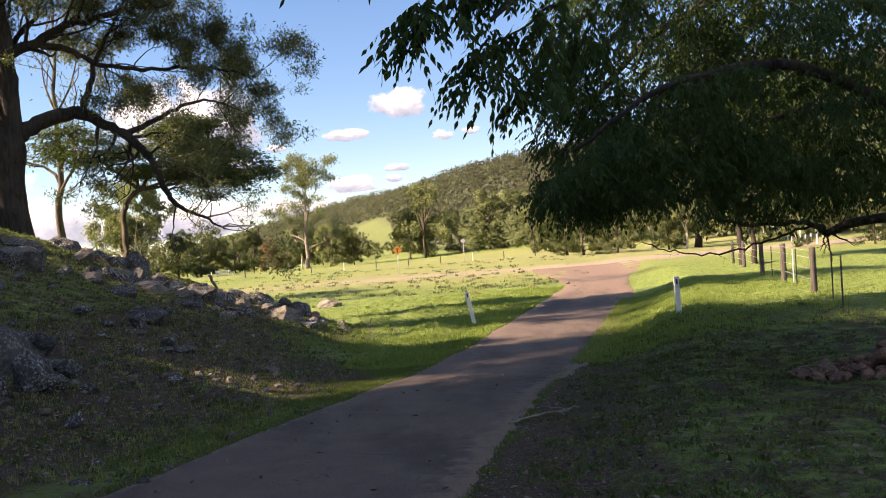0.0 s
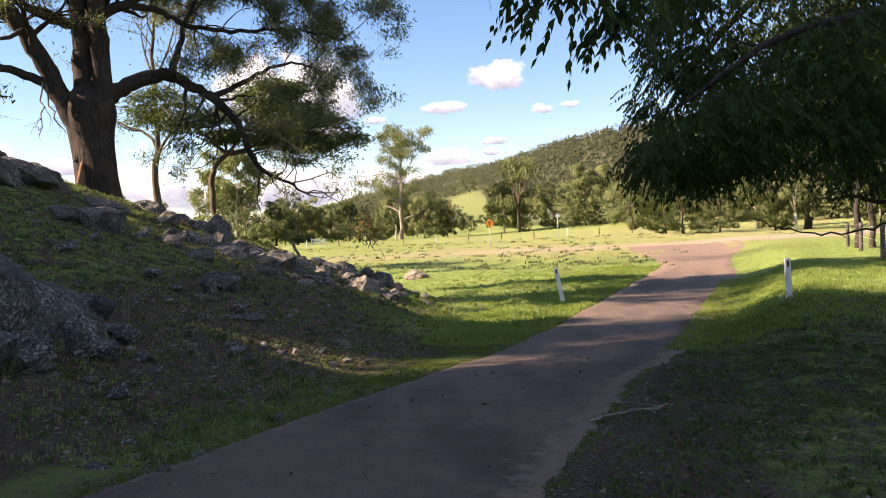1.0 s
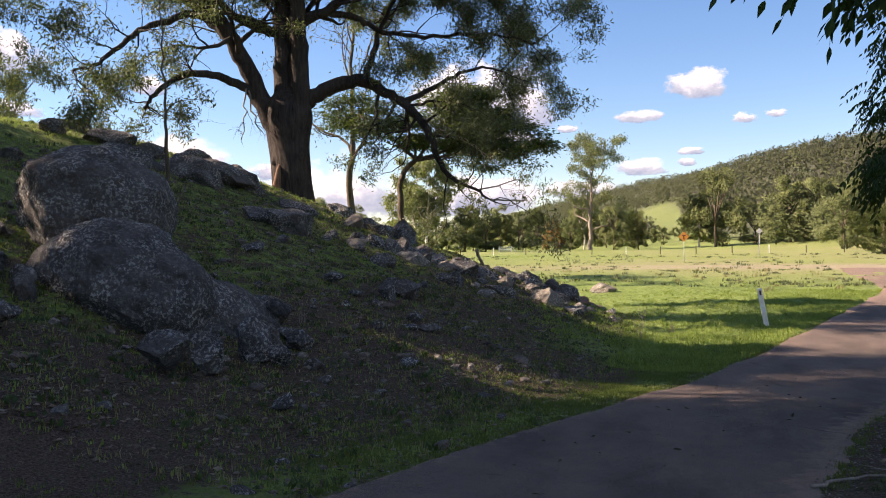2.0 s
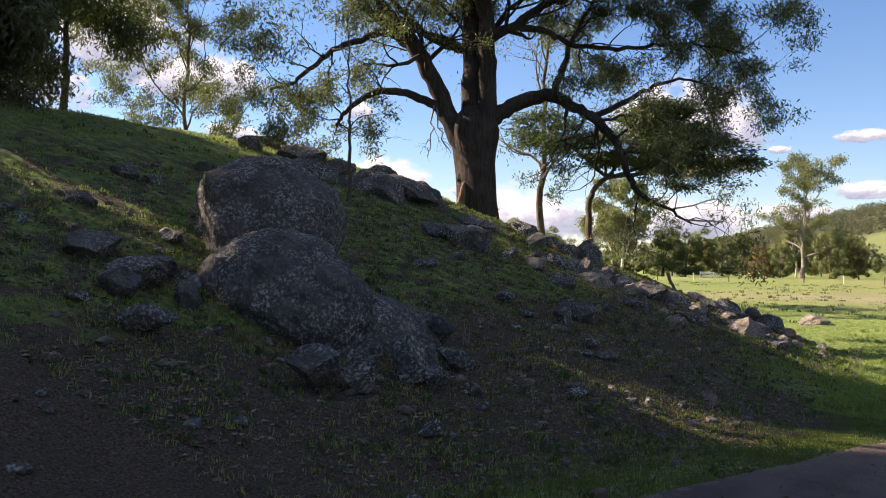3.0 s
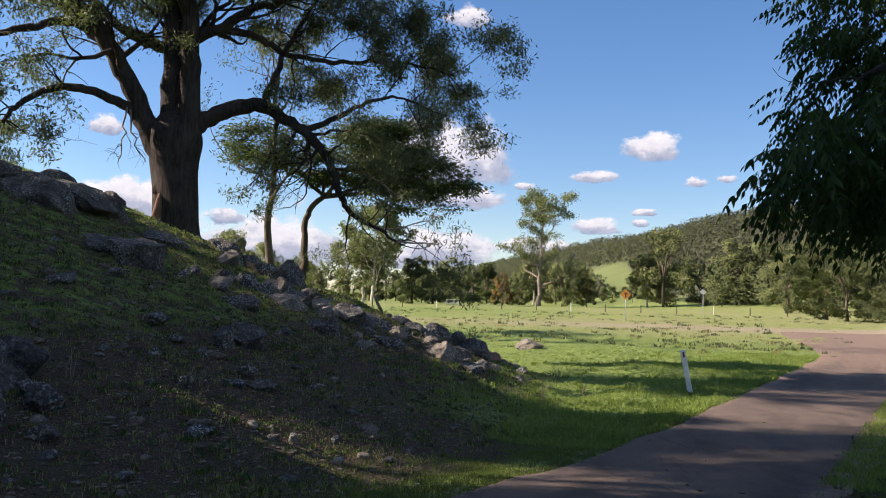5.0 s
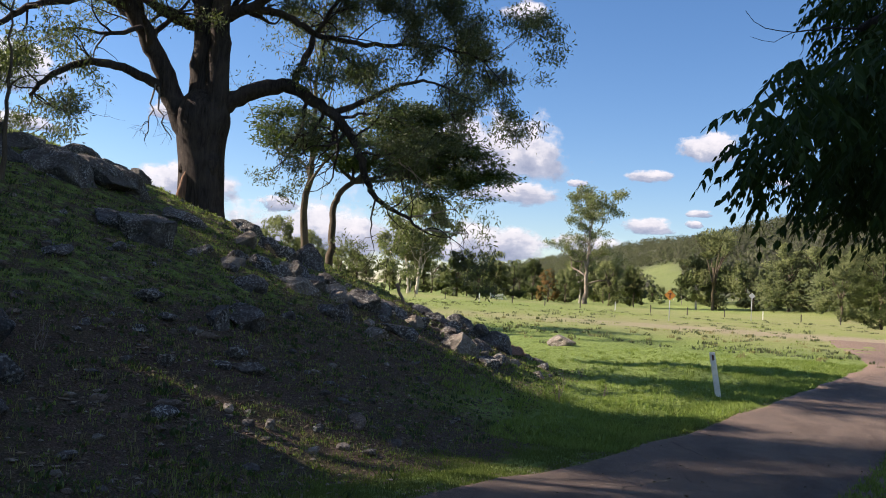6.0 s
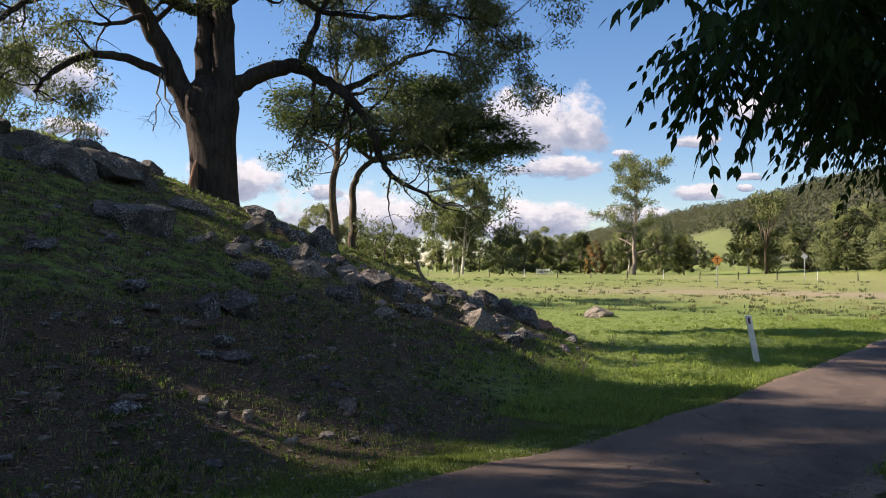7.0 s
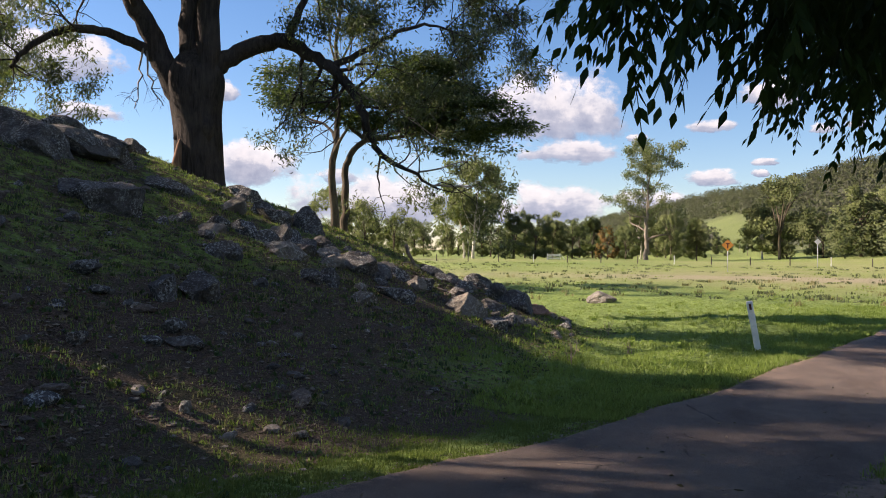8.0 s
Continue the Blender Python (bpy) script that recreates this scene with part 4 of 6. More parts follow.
def feathered_tree():
    t = thing("feathered_leaf_tree", pose(9.6, 14.6, gz(9.6, 14.6)), "dark green feathered-leaf tree hanging low over the verge", "tree")
    off = np.array(t.matrix_world.translation)
    rng = np.random.default_rng(77)
    w = Wood()
    limb(w, [(0, 0, -0.4), (-0.1, -0.1, 1.2), (-0.2, -0.2, 2.4), (-0.4, -0.3, 4.2), (-0.6, -0.5, 6.5)], 0.34, 0.16, 12, 0.06, 0.02, 5)
    w.make("trunk", BARK, t)

    fine = Wood()

    def arm(ctrl, r0, r1, seed, shoots=8, reach=0.42):
        w = Wood()
        pts, rad = limb(w, [tuple(np.array(p) - off) for p in ctrl], r0, r1, 8, 0.05, 0.02, seed)
        for _ in range(shoots):
            i = int(rng.integers(len(pts) // 3, len(pts)))
            grow(fine, [], pts[i], unit(rng.normal(0, 1, 3) * np.array([1, 1, 0.3])), reach, max(rad[i] * 0.35, 0.005), 2, rng, 0.8, 0.2, 0.0, 2, 0.7)
        w.make("limb", BARK, t)

    arm([(9.5, 14.7, 1.7), (8.7, 15.6, 1.8), (8.3, 16.2, 1.64), (8.07, 16.1, 1.6), (7.85, 15.9, 1.72), (7.4, 15.6, 1.84), (6.6, 15.3, 1.85), (5.6, 15.0, 1.95)], 0.11, 0.03, 1, 7, 0.5)
    arm([(7.6, 15.8, 1.74), (7.05, 15.8, 1.6), (6.35, 15.8, 1.42), (5.45, 15.7, 1.35), (4.8, 15.6, 1.48), (4.3, 15.5, 1.68)], 0.025, 0.01, 2, 4, 0.4)
    arm([(9.4, 14.4, 3.0), (7.0, 12.2, 3.6), (5.2, 11.4, 4.0), (3.4, 10.9, 3.7), (2.2, 10.8, 2.95)], 0.14, 0.02, 3)
    arm([(9.3, 14.3, 4.4), (6.8, 11.5, 5.4), (4.8, 9.4, 5.6), (2.6, 7.2, 4.9), (1.3, 6.0, 3.9), (0.6, 5.5, 3.3)], 0.15, 0.012, 4, 6, 0.5)
    arm([(9.2, 14.3, 5.0), (6.4, 13.4, 5.8), (4.4, 13.8, 5.2), (3.0, 14.2, 3.8), (2.5, 14.3, 2.8)], 0.13, 0.015, 5)
    arm([(9.3, 14.4, 3.6), (7.8, 15.0, 3.9), (5.8, 16.4, 3.6), (4.2, 17.0, 2.9)], 0.11, 0.015, 6)
    arm([(9.4, 14.5, 2.6), (10.2, 12.2, 3.0), (10.6, 10.6, 3.1)], 0.11, 0.02, 7)
    # leafy masses: (middle, reach, how many shoots)
    C, H = [], []
    for (cx, cy, cz), (ax, ay, az), n in [((5.4, 12.2, 4.0), (3.3, 3.0, 2.0), 760), ((7.4, 13.4, 4.6), (3.0, 3.4, 2.4), 600), ((3.0, 11.1, 3.1), (1.5, 1.0, 1.0), 320),
                                          ((2.05, 10.95, 2.7), (0.75, 0.55, 0.45), 120), ((3.3, 14.2, 3.4), (1.1, 1.4, 1.1), 160), ((3.9, 13.8, 5.0), (1.6, 1.5, 1.5), 240), ((5.4, 16.2, 3.0), (2.2, 1.4, 1.1), 110), ((8.0, 16.6, 3.4), (2.2, 1.6, 1.4), 110),
                                          ((6.8, 11.6, 2.6), (2.4, 1.8, 0.75), 130), ((4.0, 9.4, 5.4), (1.8, 1.8, 0.9), 80), ((4.9, 12.6, 6.2), (3.2, 3.0, 1.4), 280), ((7.8, 12.8, 5.4), (2.6, 2.6, 1.3), 320)]:
        d = rng.normal(0, 1, (n, 3))
        d /= np.linalg.norm(d, axis=1)[:, None]
        q = d * rng.uniform(0.45, 1.0, (n, 1)) ** 0.5 * np.array([ax, ay, az])
        C.append(np.array([cx, cy, cz]) + q)
        hh = q / np.array([ax, ay, az])
        H.append(hh * np.array([1, 1, 0.25]) + rng.normal(0, 0.35, (n, 3)) + np.array([0, 0, -0.22]))
    C, H = np.concatenate(C), np.concatenate(H)
    C, H = fans(C, H, rng)
    # the skirt hangs lowest on the lane side, where the bough thins to a wedge
    low = np.where(C[:, 0] < 4.2, 2.24, 2.08) + 0.18 * np.sin(2.1 * C[:, 0]) * np.sin(1.7 * C[:, 1])
    keep = (C[:, 2] > low) & ((C[:, 2] < 2.34 + 0.63 * np.maximum(C[:, 0] - 1.3, 0)) | (C[:, 1] > 12.3)) & (C[:, 0] > np.where(C[:, 1] > 12.3, 2.25, 1.62))
    v, f = pinnate(C[keep] - off, H[keep], rng)
    tagged(raw("crown", v, f, LEAF_PINNATE, t), kind="stuff")
    # the low spray that hangs over the lane: shoots along three hanging twigs
    C, H = [], []
    for ctrl, n in (([(1.0, 5.9, 3.9), (0.3, 5.4, 3.85), (-0.2, 5.05, 3.75), (-0.55, 4.8, 3.5)], 26), ([(1.2, 6.2, 3.8), (0.6, 5.8, 3.6), (0.25, 5.5, 3.4), (0.0, 5.35, 3.2)], 26),
                    ([(1.4, 6.4, 3.7), (0.9, 6.0, 3.4), (0.6, 5.8, 3.15), (0.5, 5.65, 3.0)], 26), ([(1.7, 6.8, 3.8), (1.3, 6.5, 3.45), (1.0, 6.3, 3.1), (0.9, 6.2, 2.95)], 16),
                    ([(2.4, 7.4, 4.1), (2.0, 7.0, 3.8), (1.6, 6.8, 3.5), (1.35, 6.7, 3.3)], 24), ([(2.0, 6.7, 4.2), (1.4, 6.3, 4.0), (0.9, 6.0, 3.8), (0.5, 5.8, 3.6)], 24), ([(2.3, 7.6, 3.9), (1.9, 7.4, 3.6), (1.6, 7.3, 3.35), (1.4, 7.2, 3.2)], 20)):
        pts, rad = limb(fine, [tuple(np.array(p) - off) for p in ctrl], 0.012, 0.004, 5, 0, 0.015, n)
        i = rng.integers(0, len(pts), n)
        C.append(pts[i] + rng.normal(0, 0.05, (n, 3)))
        H.append((pts[-1] - pts[0])[None] * 0.5 + rng.normal(0, 0.55, (n, 3)) * np.array([1, 1, 0.3]))
    C, H = fans(np.concatenate(C), np.concatenate(H), rng, 4, 0.05)
    keep = rng.uniform(0, 1, len(C)) < 0.85
    v, f = pinnate(C[keep], H[keep], rng, 4, 0.20, 0.074, 0.030)
    tagged(raw("hanging_spray", v, f, LEAF_PINNATE, t), kind="stuff")
    tagged(fine.make("twigwork", BARK, t), kind="stuff")


feathered_tree()

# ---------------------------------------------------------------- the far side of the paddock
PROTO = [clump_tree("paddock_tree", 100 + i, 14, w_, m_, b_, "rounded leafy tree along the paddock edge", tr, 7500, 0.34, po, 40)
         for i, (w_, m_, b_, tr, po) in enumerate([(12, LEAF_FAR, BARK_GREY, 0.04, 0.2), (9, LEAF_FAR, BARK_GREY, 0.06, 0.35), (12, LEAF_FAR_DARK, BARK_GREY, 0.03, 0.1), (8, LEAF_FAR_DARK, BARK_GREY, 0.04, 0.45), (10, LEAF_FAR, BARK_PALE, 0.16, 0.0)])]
used = set()
rng_t = random.Random(4)


def plant(kind, az, dist, height, wide=1.0):
    """A copy of one of the paddock trees, at a heading (degrees right of straight ahead) and distance from the lane's start."""
    x, y = math.sin(radians(az)) * dist, math.cos(radians(az)) * dist
    s = height / 14.0
    m = pose(x, y, gz(x, y), 0, 0, rng_t.uniform(0, 360))
    if kind not in used:
        used.add(kind)
        ob = PROTO[kind]
    else:
        ob = copy_thing(PROTO[kind], Matrix())
    ob.matrix_world = m @ Matrix.Diagonal((s * wide, s * wide, s, 1))
    return tagged(ob, group="trees along the paddock")


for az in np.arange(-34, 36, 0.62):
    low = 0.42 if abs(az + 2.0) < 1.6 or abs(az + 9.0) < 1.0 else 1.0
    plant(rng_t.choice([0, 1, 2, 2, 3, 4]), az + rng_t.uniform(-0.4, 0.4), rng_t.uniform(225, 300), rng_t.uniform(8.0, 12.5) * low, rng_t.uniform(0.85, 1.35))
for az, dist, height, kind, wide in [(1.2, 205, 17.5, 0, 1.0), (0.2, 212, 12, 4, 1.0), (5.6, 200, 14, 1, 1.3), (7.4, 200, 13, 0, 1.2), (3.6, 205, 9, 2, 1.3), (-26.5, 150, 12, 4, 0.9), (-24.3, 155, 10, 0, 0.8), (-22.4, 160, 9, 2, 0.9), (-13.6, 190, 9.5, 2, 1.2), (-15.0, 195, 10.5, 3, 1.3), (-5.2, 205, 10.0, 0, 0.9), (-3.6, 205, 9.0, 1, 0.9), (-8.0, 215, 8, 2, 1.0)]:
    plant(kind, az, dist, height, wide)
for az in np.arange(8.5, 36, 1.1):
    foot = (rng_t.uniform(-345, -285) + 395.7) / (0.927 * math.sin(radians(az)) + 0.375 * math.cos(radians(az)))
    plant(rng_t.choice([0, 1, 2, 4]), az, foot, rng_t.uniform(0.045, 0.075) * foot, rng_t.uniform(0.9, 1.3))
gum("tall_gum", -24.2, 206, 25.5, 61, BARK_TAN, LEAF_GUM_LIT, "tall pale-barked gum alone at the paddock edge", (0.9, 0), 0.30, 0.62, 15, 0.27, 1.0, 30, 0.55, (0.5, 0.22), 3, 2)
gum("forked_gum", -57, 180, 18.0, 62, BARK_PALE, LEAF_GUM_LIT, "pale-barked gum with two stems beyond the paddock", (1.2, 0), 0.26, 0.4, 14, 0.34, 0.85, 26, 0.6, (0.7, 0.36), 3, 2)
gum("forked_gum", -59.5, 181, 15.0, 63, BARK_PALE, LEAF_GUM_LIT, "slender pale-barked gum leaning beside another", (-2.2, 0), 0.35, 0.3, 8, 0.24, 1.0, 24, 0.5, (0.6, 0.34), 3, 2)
rust = clump_tree("rusty_shrub", 140, 7.5, 6.0, LEAF_RUST, BARK_GREY, "rust-coloured shrub at the paddock edge", 0.03, 1200, 0.4, 0.5)
rust.matrix_world = pose(-32.5, 203, gz(-32.5, 203))

# bush on the ridge: open forest far up the slope, and closer trees down at its foot
def bush(seed, n, az_range, near, deep, hgt_range, leaves, size, material, label):
    rng = np.random.default_rng(seed)
    az = np.radians(rng.uniform(az_range[0], az_range[1], n))
    dist = near + deep * rng.uniform(0, 1, n) ** 1.25
    X, Y = np.sin(az) * dist, np.cos(az) * dist
    s_ = ridge(X, Y)
    ok = (s_ > -312) & (s_ < 60) & ~((np.abs(np.degrees(az) + 2.2 + 0.02 * (s_ + 235)) < 1.6) & (s_ < -195) & (s_ > -285))
    X, Y = X[ok], Y[ok]
    hgt = rng.uniform(hgt_range[0], hgt_range[1], len(X))
    d = rng.normal(0, 1, (len(X), leaves, 3))
    d /= np.linalg.norm(d, axis=2)[..., None]
    cent = np.stack([X, Y, ground_z(X, Y) + hgt * 0.55], -1)[:, None] + d * (hgt[:, None, None] * np.array([0.36, 0.36, 0.45])) * rng.uniform(0.6, 1.1, (len(X), leaves, 1))
    v, f = leaf_quads(cent.reshape(-1, 3), (d + rng.normal(0, 0.5, d.shape)).reshape(-1, 3), size, size * 0.9, rng)
    tagged(outward(raw("ridge_bush", v, f, material), (0.5 * d + np.array([0, 0, 0.9]) + rng.normal(0, 0.12, d.shape)).reshape(-1, 3)), label, "bush", kind="stuff")


bush(9, 24000, (-16, 36), 330, 1500, (4, 9), 20, 1.35, LEAF_HILL_HAZED, "olive green eucalypt bush covering the ridge, greyed for haze")
bush(10, 1500, (4, 38), 115, 260, (4, 10), 160, 0.5, LEAF_FAR_DARK, "olive green bush at the foot of the ridge")

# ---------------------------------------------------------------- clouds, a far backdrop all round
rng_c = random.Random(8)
# unseen clouds behind and overhead, added as white fill light for the shade
FILL_CLOUDS = [(az_ + rng_c.uniform(-8, 8), rng_c.uniform(14, 40), rng_c.uniform(22, 36), rng_c.uniform(11, 19)) for az_ in range(52, 276, 19)]
FILL_CLOUDS += [(az_ + rng_c.uniform(-15, 15), rng_c.uniform(52, 70), rng_c.uniform(24, 40), rng_c.uniform(16, 26)) for az_ in range(20, 330, 52)]
for az, el, w_, h_ in FILL_CLOUDS + [(-0.05, 9.9, 6.0, 3.2), (-3.4, 8.2, 4.4, 1.5), (3.0, 7.8, 2.2, 1.1), (4.9, 8.0, 1.8, 0.9), (-0.2, 5.9, 2.3, 0.9), (-0.5, 5.2, 1.5, 0.8), (-3.4, 4.9, 5.6, 2.0),
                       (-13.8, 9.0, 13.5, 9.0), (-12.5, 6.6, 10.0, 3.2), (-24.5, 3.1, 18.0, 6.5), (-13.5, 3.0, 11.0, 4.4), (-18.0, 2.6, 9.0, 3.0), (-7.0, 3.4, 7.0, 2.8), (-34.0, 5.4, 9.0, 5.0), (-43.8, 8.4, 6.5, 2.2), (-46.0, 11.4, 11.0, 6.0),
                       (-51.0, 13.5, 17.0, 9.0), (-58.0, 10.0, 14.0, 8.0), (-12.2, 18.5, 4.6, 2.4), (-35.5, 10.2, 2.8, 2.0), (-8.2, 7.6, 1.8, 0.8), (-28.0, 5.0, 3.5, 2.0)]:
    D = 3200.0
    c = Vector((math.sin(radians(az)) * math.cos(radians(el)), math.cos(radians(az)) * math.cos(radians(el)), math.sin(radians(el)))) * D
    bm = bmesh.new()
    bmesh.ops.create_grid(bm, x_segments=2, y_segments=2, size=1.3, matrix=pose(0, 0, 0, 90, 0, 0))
    cl = part("cloud", bm, CUMULUS, None, "white glowing cumulus card with its shaded base painted in")
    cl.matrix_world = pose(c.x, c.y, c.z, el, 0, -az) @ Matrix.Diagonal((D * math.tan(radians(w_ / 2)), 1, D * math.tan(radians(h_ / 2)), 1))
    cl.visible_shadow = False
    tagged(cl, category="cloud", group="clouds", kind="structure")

# ---------------------------------------------------------------- roadside things
def guide_post(x, y, lean, turn, base=None):
    t = thing("guide_post", pose(x, y, gz(x, y) - 0.02 if base is None else base, 0, lean, turn), "white timber guide post with a dark reflector, leaning", "post", "guide posts")
    bm = box(bmesh.new(), -0.068, -0.03, -0.3, 0.068, 0.03, 1.0, 0.008)
    post = part("post", bm, WHITE_PAINT, t)
    bm = box(bmesh.new(), -0.025, -0.036, 0.80, 0.025, -0.028, 0.94, 0.003)
    part("reflector", bm, REFLECTOR, post, "dark red reflector strip")


guide_post(1.98, 28.65, -10.5, 10, gz(1.98, 28.65) + 0.17)
guide_post(6.75, 21.4, -1.5, 10)

# the rocks that make up the outcrop
rock(-7.81, 12.66, 1.42, 1.15, 1.1, 29, 22, 0, ROCKS_BIG, label="big domed lichened boulder on the bank", z=1.0)
rock(-8.95, 13.45, 1.38, 1.1, 1.05, 40, 20, 3, ROCKS_BIG, label="tall dark boulder behind the domed one", z=2.28)
rock(-6.72, 13.28, 0.95, 0.75, 0.68, 29, 30, 2, ROCKS_BIG, label="dark boulder sloping down the bank", z=0.54)
rock(-7.06, 11.96, 0.50, 0.42, 0.36, 29, 5, 4, ROCKS, label="lichened rock at the foot of the boulder", z=0.4)
rock(-6.57, 12.46, 0.40, 0.4, 0.42, 29, 0, 7, ROCKS, label="lichened rock at the foot of the boulder", z=0.34)
for i, (x, y, a, b) in enumerate([(-12.83, 13.79, 0.31, 0.22), (-12.65, 14.32, 0.22, 0.14), (-11.21, 11.66, 0.24, 0.15), (-9.43, 10.43, 0.43, 0.23), (-8.37, 10.08, 0.34, 0.24), (-8.81, 10.94, 0.38, 0.17), (-8.06, 10.92, 0.23, 0.18),
                                  (-9.82, 12.24, 0.18, 0.12), (-14.01, 16.85, 0.36, 0.16), (-13.07, 16.60, 0.30, 0.17), (-6.61, 14.25, 0.25, 0.13), (-5.50, 13.37, 0.23, 0.17), (-4.98, 12.76, 0.17, 0.11), (-5.22, 15.85, 0.18, 0.09), (-8.56, 17.48, 0.26, 0.11)]):
    rock(x, y, a * 1.15, a, b * 1.15, 29 + 17 * i, 8 * (i % 3), i, ROCKS)
rock(-4.3, 43.2, 0.75, 0.6, 0.42, 0, 0, 2, ROCKS_PALE, label="pale boulder alone in the grass", group="boulder in the grass", z=-0.4)
rock(-5.81, 18.82, 0.37, 0.34, 0.32, 21, 10, 3, ROCKS, z=0.84)
rock(-7.19, 21.68, 0.39, 0.35, 0.31, 21, 15, 4, ROCKS, z=1.42)
rock(-7.24, 21.36, 0.23, 0.22, 0.20, 21, 0, 9, ROCKS, z=1.35)
rock(-8.19, 22.19, 0.22, 0.21, 0.19, 21, 0, 2, ROCKS, z=1.74)
rock(-7.03, 23.48, 0.65, 0.46, 0.27, 21, 25, 5, ROCKS_PALE, z=1.42)
rock(-7.86, 23.91, 0.40, 0.34, 0.28, 21, 20, 8, ROCKS, z=1.71)
rock(-5.82, 22.96, 0.28, 0.27, 0.27, 21, 35, 6, ROCKS, z=0.86)
rock(-6.23, 25.12, 0.51, 0.43, 0.36, 21, 5, 7, ROCKS, z=1.18)
rock(-4.91, 22.78, 0.35, 0.30, 0.24, 21, 10, 8, ROCKS_PALE, z=0.55)
rock(-4.82, 24.17, 0.56, 0.43, 0.30, 21, 20, 9, ROCKS, z=0.53)
rock(-5.73, 25.94, 0.50, 0.36, 0.22, 21, 20, 10, ROCKS, z=0.94)
rock(-3.89, 25.62, 0.56, 0.48, 0.40, 21, 10, 0, ROCKS_PALE, z=0.30)
rock(-3.66, 25.81, 0.27, 0.28, 0.28, 21, 0, 3, ROCKS_PALE, z=0.14)
rock(-3.19, 25.56, 0.44, 0.34, 0.25, 21, 15, 1, ROCKS, z=-0.11)
rock(-3.15, 26.57, 0.25, 0.24, 0.22, 21, 20, 2, ROCKS_PALE, z=-0.03)
rock(-4.00, 29.83, 0.60, 0.52, 0.36, 21, 12, 11, ROCKS, z=0.12)
rock(-4.62, 29.84, 0.38, 0.38, 0.38, 21, 0, 5, ROCKS, z=0.36)
rock(-5.42, 31.06, 0.53, 0.43, 0.33, 21, 10, 6, ROCKS, z=0.54)
rock(-5.44, 28.42, 0.48, 0.36, 0.25, 21, 20, 2, ROCKS, z=0.76)
rock(-5.92, 28.46, 0.40, 0.30, 0.20, 21, 20, 3, ROCKS, z=0.93)
rock(-4.89, 28.16, 0.36, 0.30, 0.24, 21, 10, 8, ROCKS, z=0.57)
rock(-4.68, 17.21, 0.34, 0.24, 0.13, 21, 10, 4, ROCKS, z=0.22)
rock(-5.12, 17.41, 0.21, 0.19, 0.17, 21, 0, 5, ROCKS, z=0.39)
rock(-5.68, 17.52, 0.20, 0.15, 0.10, 21, 0, 6, ROCKS_BROWN, z=0.60)
rock(-6.27, 19.58, 0.25, 0.22, 0.19, 21, 0, 7, ROCKS, z=0.95)
rock(-4.96, 16.83, 0.16, 0.13, 0.10, 21, 0, 2, ROCKS, z=0.27)
rock(-7.00, 17.92, 0.21, 0.17, 0.13, 21, 0, 1, ROCKS, z=1.14)
rock(-6.05, 16.37, 0.14, 0.11, 0.07, 21, 0, 8, ROCKS, z=0.72)
rock(-5.77, 17.50, 0.13, 0.11, 0.09, 21, 0, 3, ROCKS_PALE, z=0.63)
rock(-5.91, 17.01, 0.09, 0.07, 0.05, 21, 0, 9, ROCKS_PALE, z=0.66)
rock(-6.07, 16.48, 0.06, 0.05, 0.05, 21, 0, 2, ROCKS_PALE, z=0.73)
rock(-3.53, 15.68, 0.09, 0.10, 0.10, 21, 40, 1, ROCKS_PALE, z=-0.26)
rock(-4.30, 14.65, 0.20, 0.14, 0.08, 21, 0, 0, ROCKS_BROWN, z=0.02)
rock(-3.46, 14.00, 0.08, 0.07, 0.05, 21, 0, 3, ROCKS_BROWN, z=-0.29)
rock(-2.87, 16.90, 0.10, 0.08, 0.06, 21, 0, 1, ROCKS_BROWN, z=-0.41)
rock(-2.61, 17.83, 0.10, 0.08, 0.06, 21, 0, 2, ROCKS_BROWN, z=-0.52)
rock(-3.99, 18.34, 0.13, 0.09, 0.05, 21, 0, 3, ROCKS, z=-0.05)
rock(-3.37, 18.64, 0.11, 0.09, 0.07, 21, 0, 4, ROCKS, z=-0.28)
rock(-3.76, 17.70, 0.11, 0.08, 0.06, 21, 0, 5, ROCKS, z=-0.11)
rock(-4.53, 16.06, 0.04, 0.04, 0.04, 21, 0, 2, ROCKS_PALE, z=0.04)
rock(-4.58, 15.63, 0.06, 0.05, 0.04, 21, 0, 3, ROCKS_PALE, z=0.09)
rock(-9.47, 21.06, 0.86, 0.70, 0.53, 16, 20, 1, ROCKS, z=2.40)
rock(-11.05, 24.54, 0.73, 0.54, 0.34, 16, 15, 2, ROCKS, z=2.97)
rock(-9.41, 25.05, 0.35, 0.40, 0.46, 16, 30, 3, ROCKS_PALE, z=2.51)
rock(-7.27, 21.56, 0.38, 0.36, 0.34, 16, 20, 4, ROCKS, z=1.45)
rock(-8.67, 23.22, 0.31, 0.27, 0.24, 16, 0, 5, ROCKS, z=1.96)
rock(-8.31, 23.72, 0.35, 0.30, 0.25, 16, 0, 6, ROCKS, z=1.88)
rock(-10.97, 27.86, 0.67, 0.49, 0.31, 16, 20, 7, ROCKS, z=2.89)
rock(-9.55, 26.38, 0.49, 0.40, 0.30, 16, 20, 8, ROCKS, z=2.45)
rock(-8.96, 26.09, 0.56, 0.47, 0.38, 16, 25, 9, ROCKS, z=2.25)
rock(-8.54, 26.83, 0.57, 0.54, 0.50, 16, 25, 10, ROCKS, z=2.14)
rock(-7.83, 24.44, 0.29, 0.30, 0.30, 16, 30, 11, ROCKS, z=1.75)
rock(-13.37, 23.91, 1.29, 0.89, 0.50, 16, 20, 5, ROCKS, z=3.98)
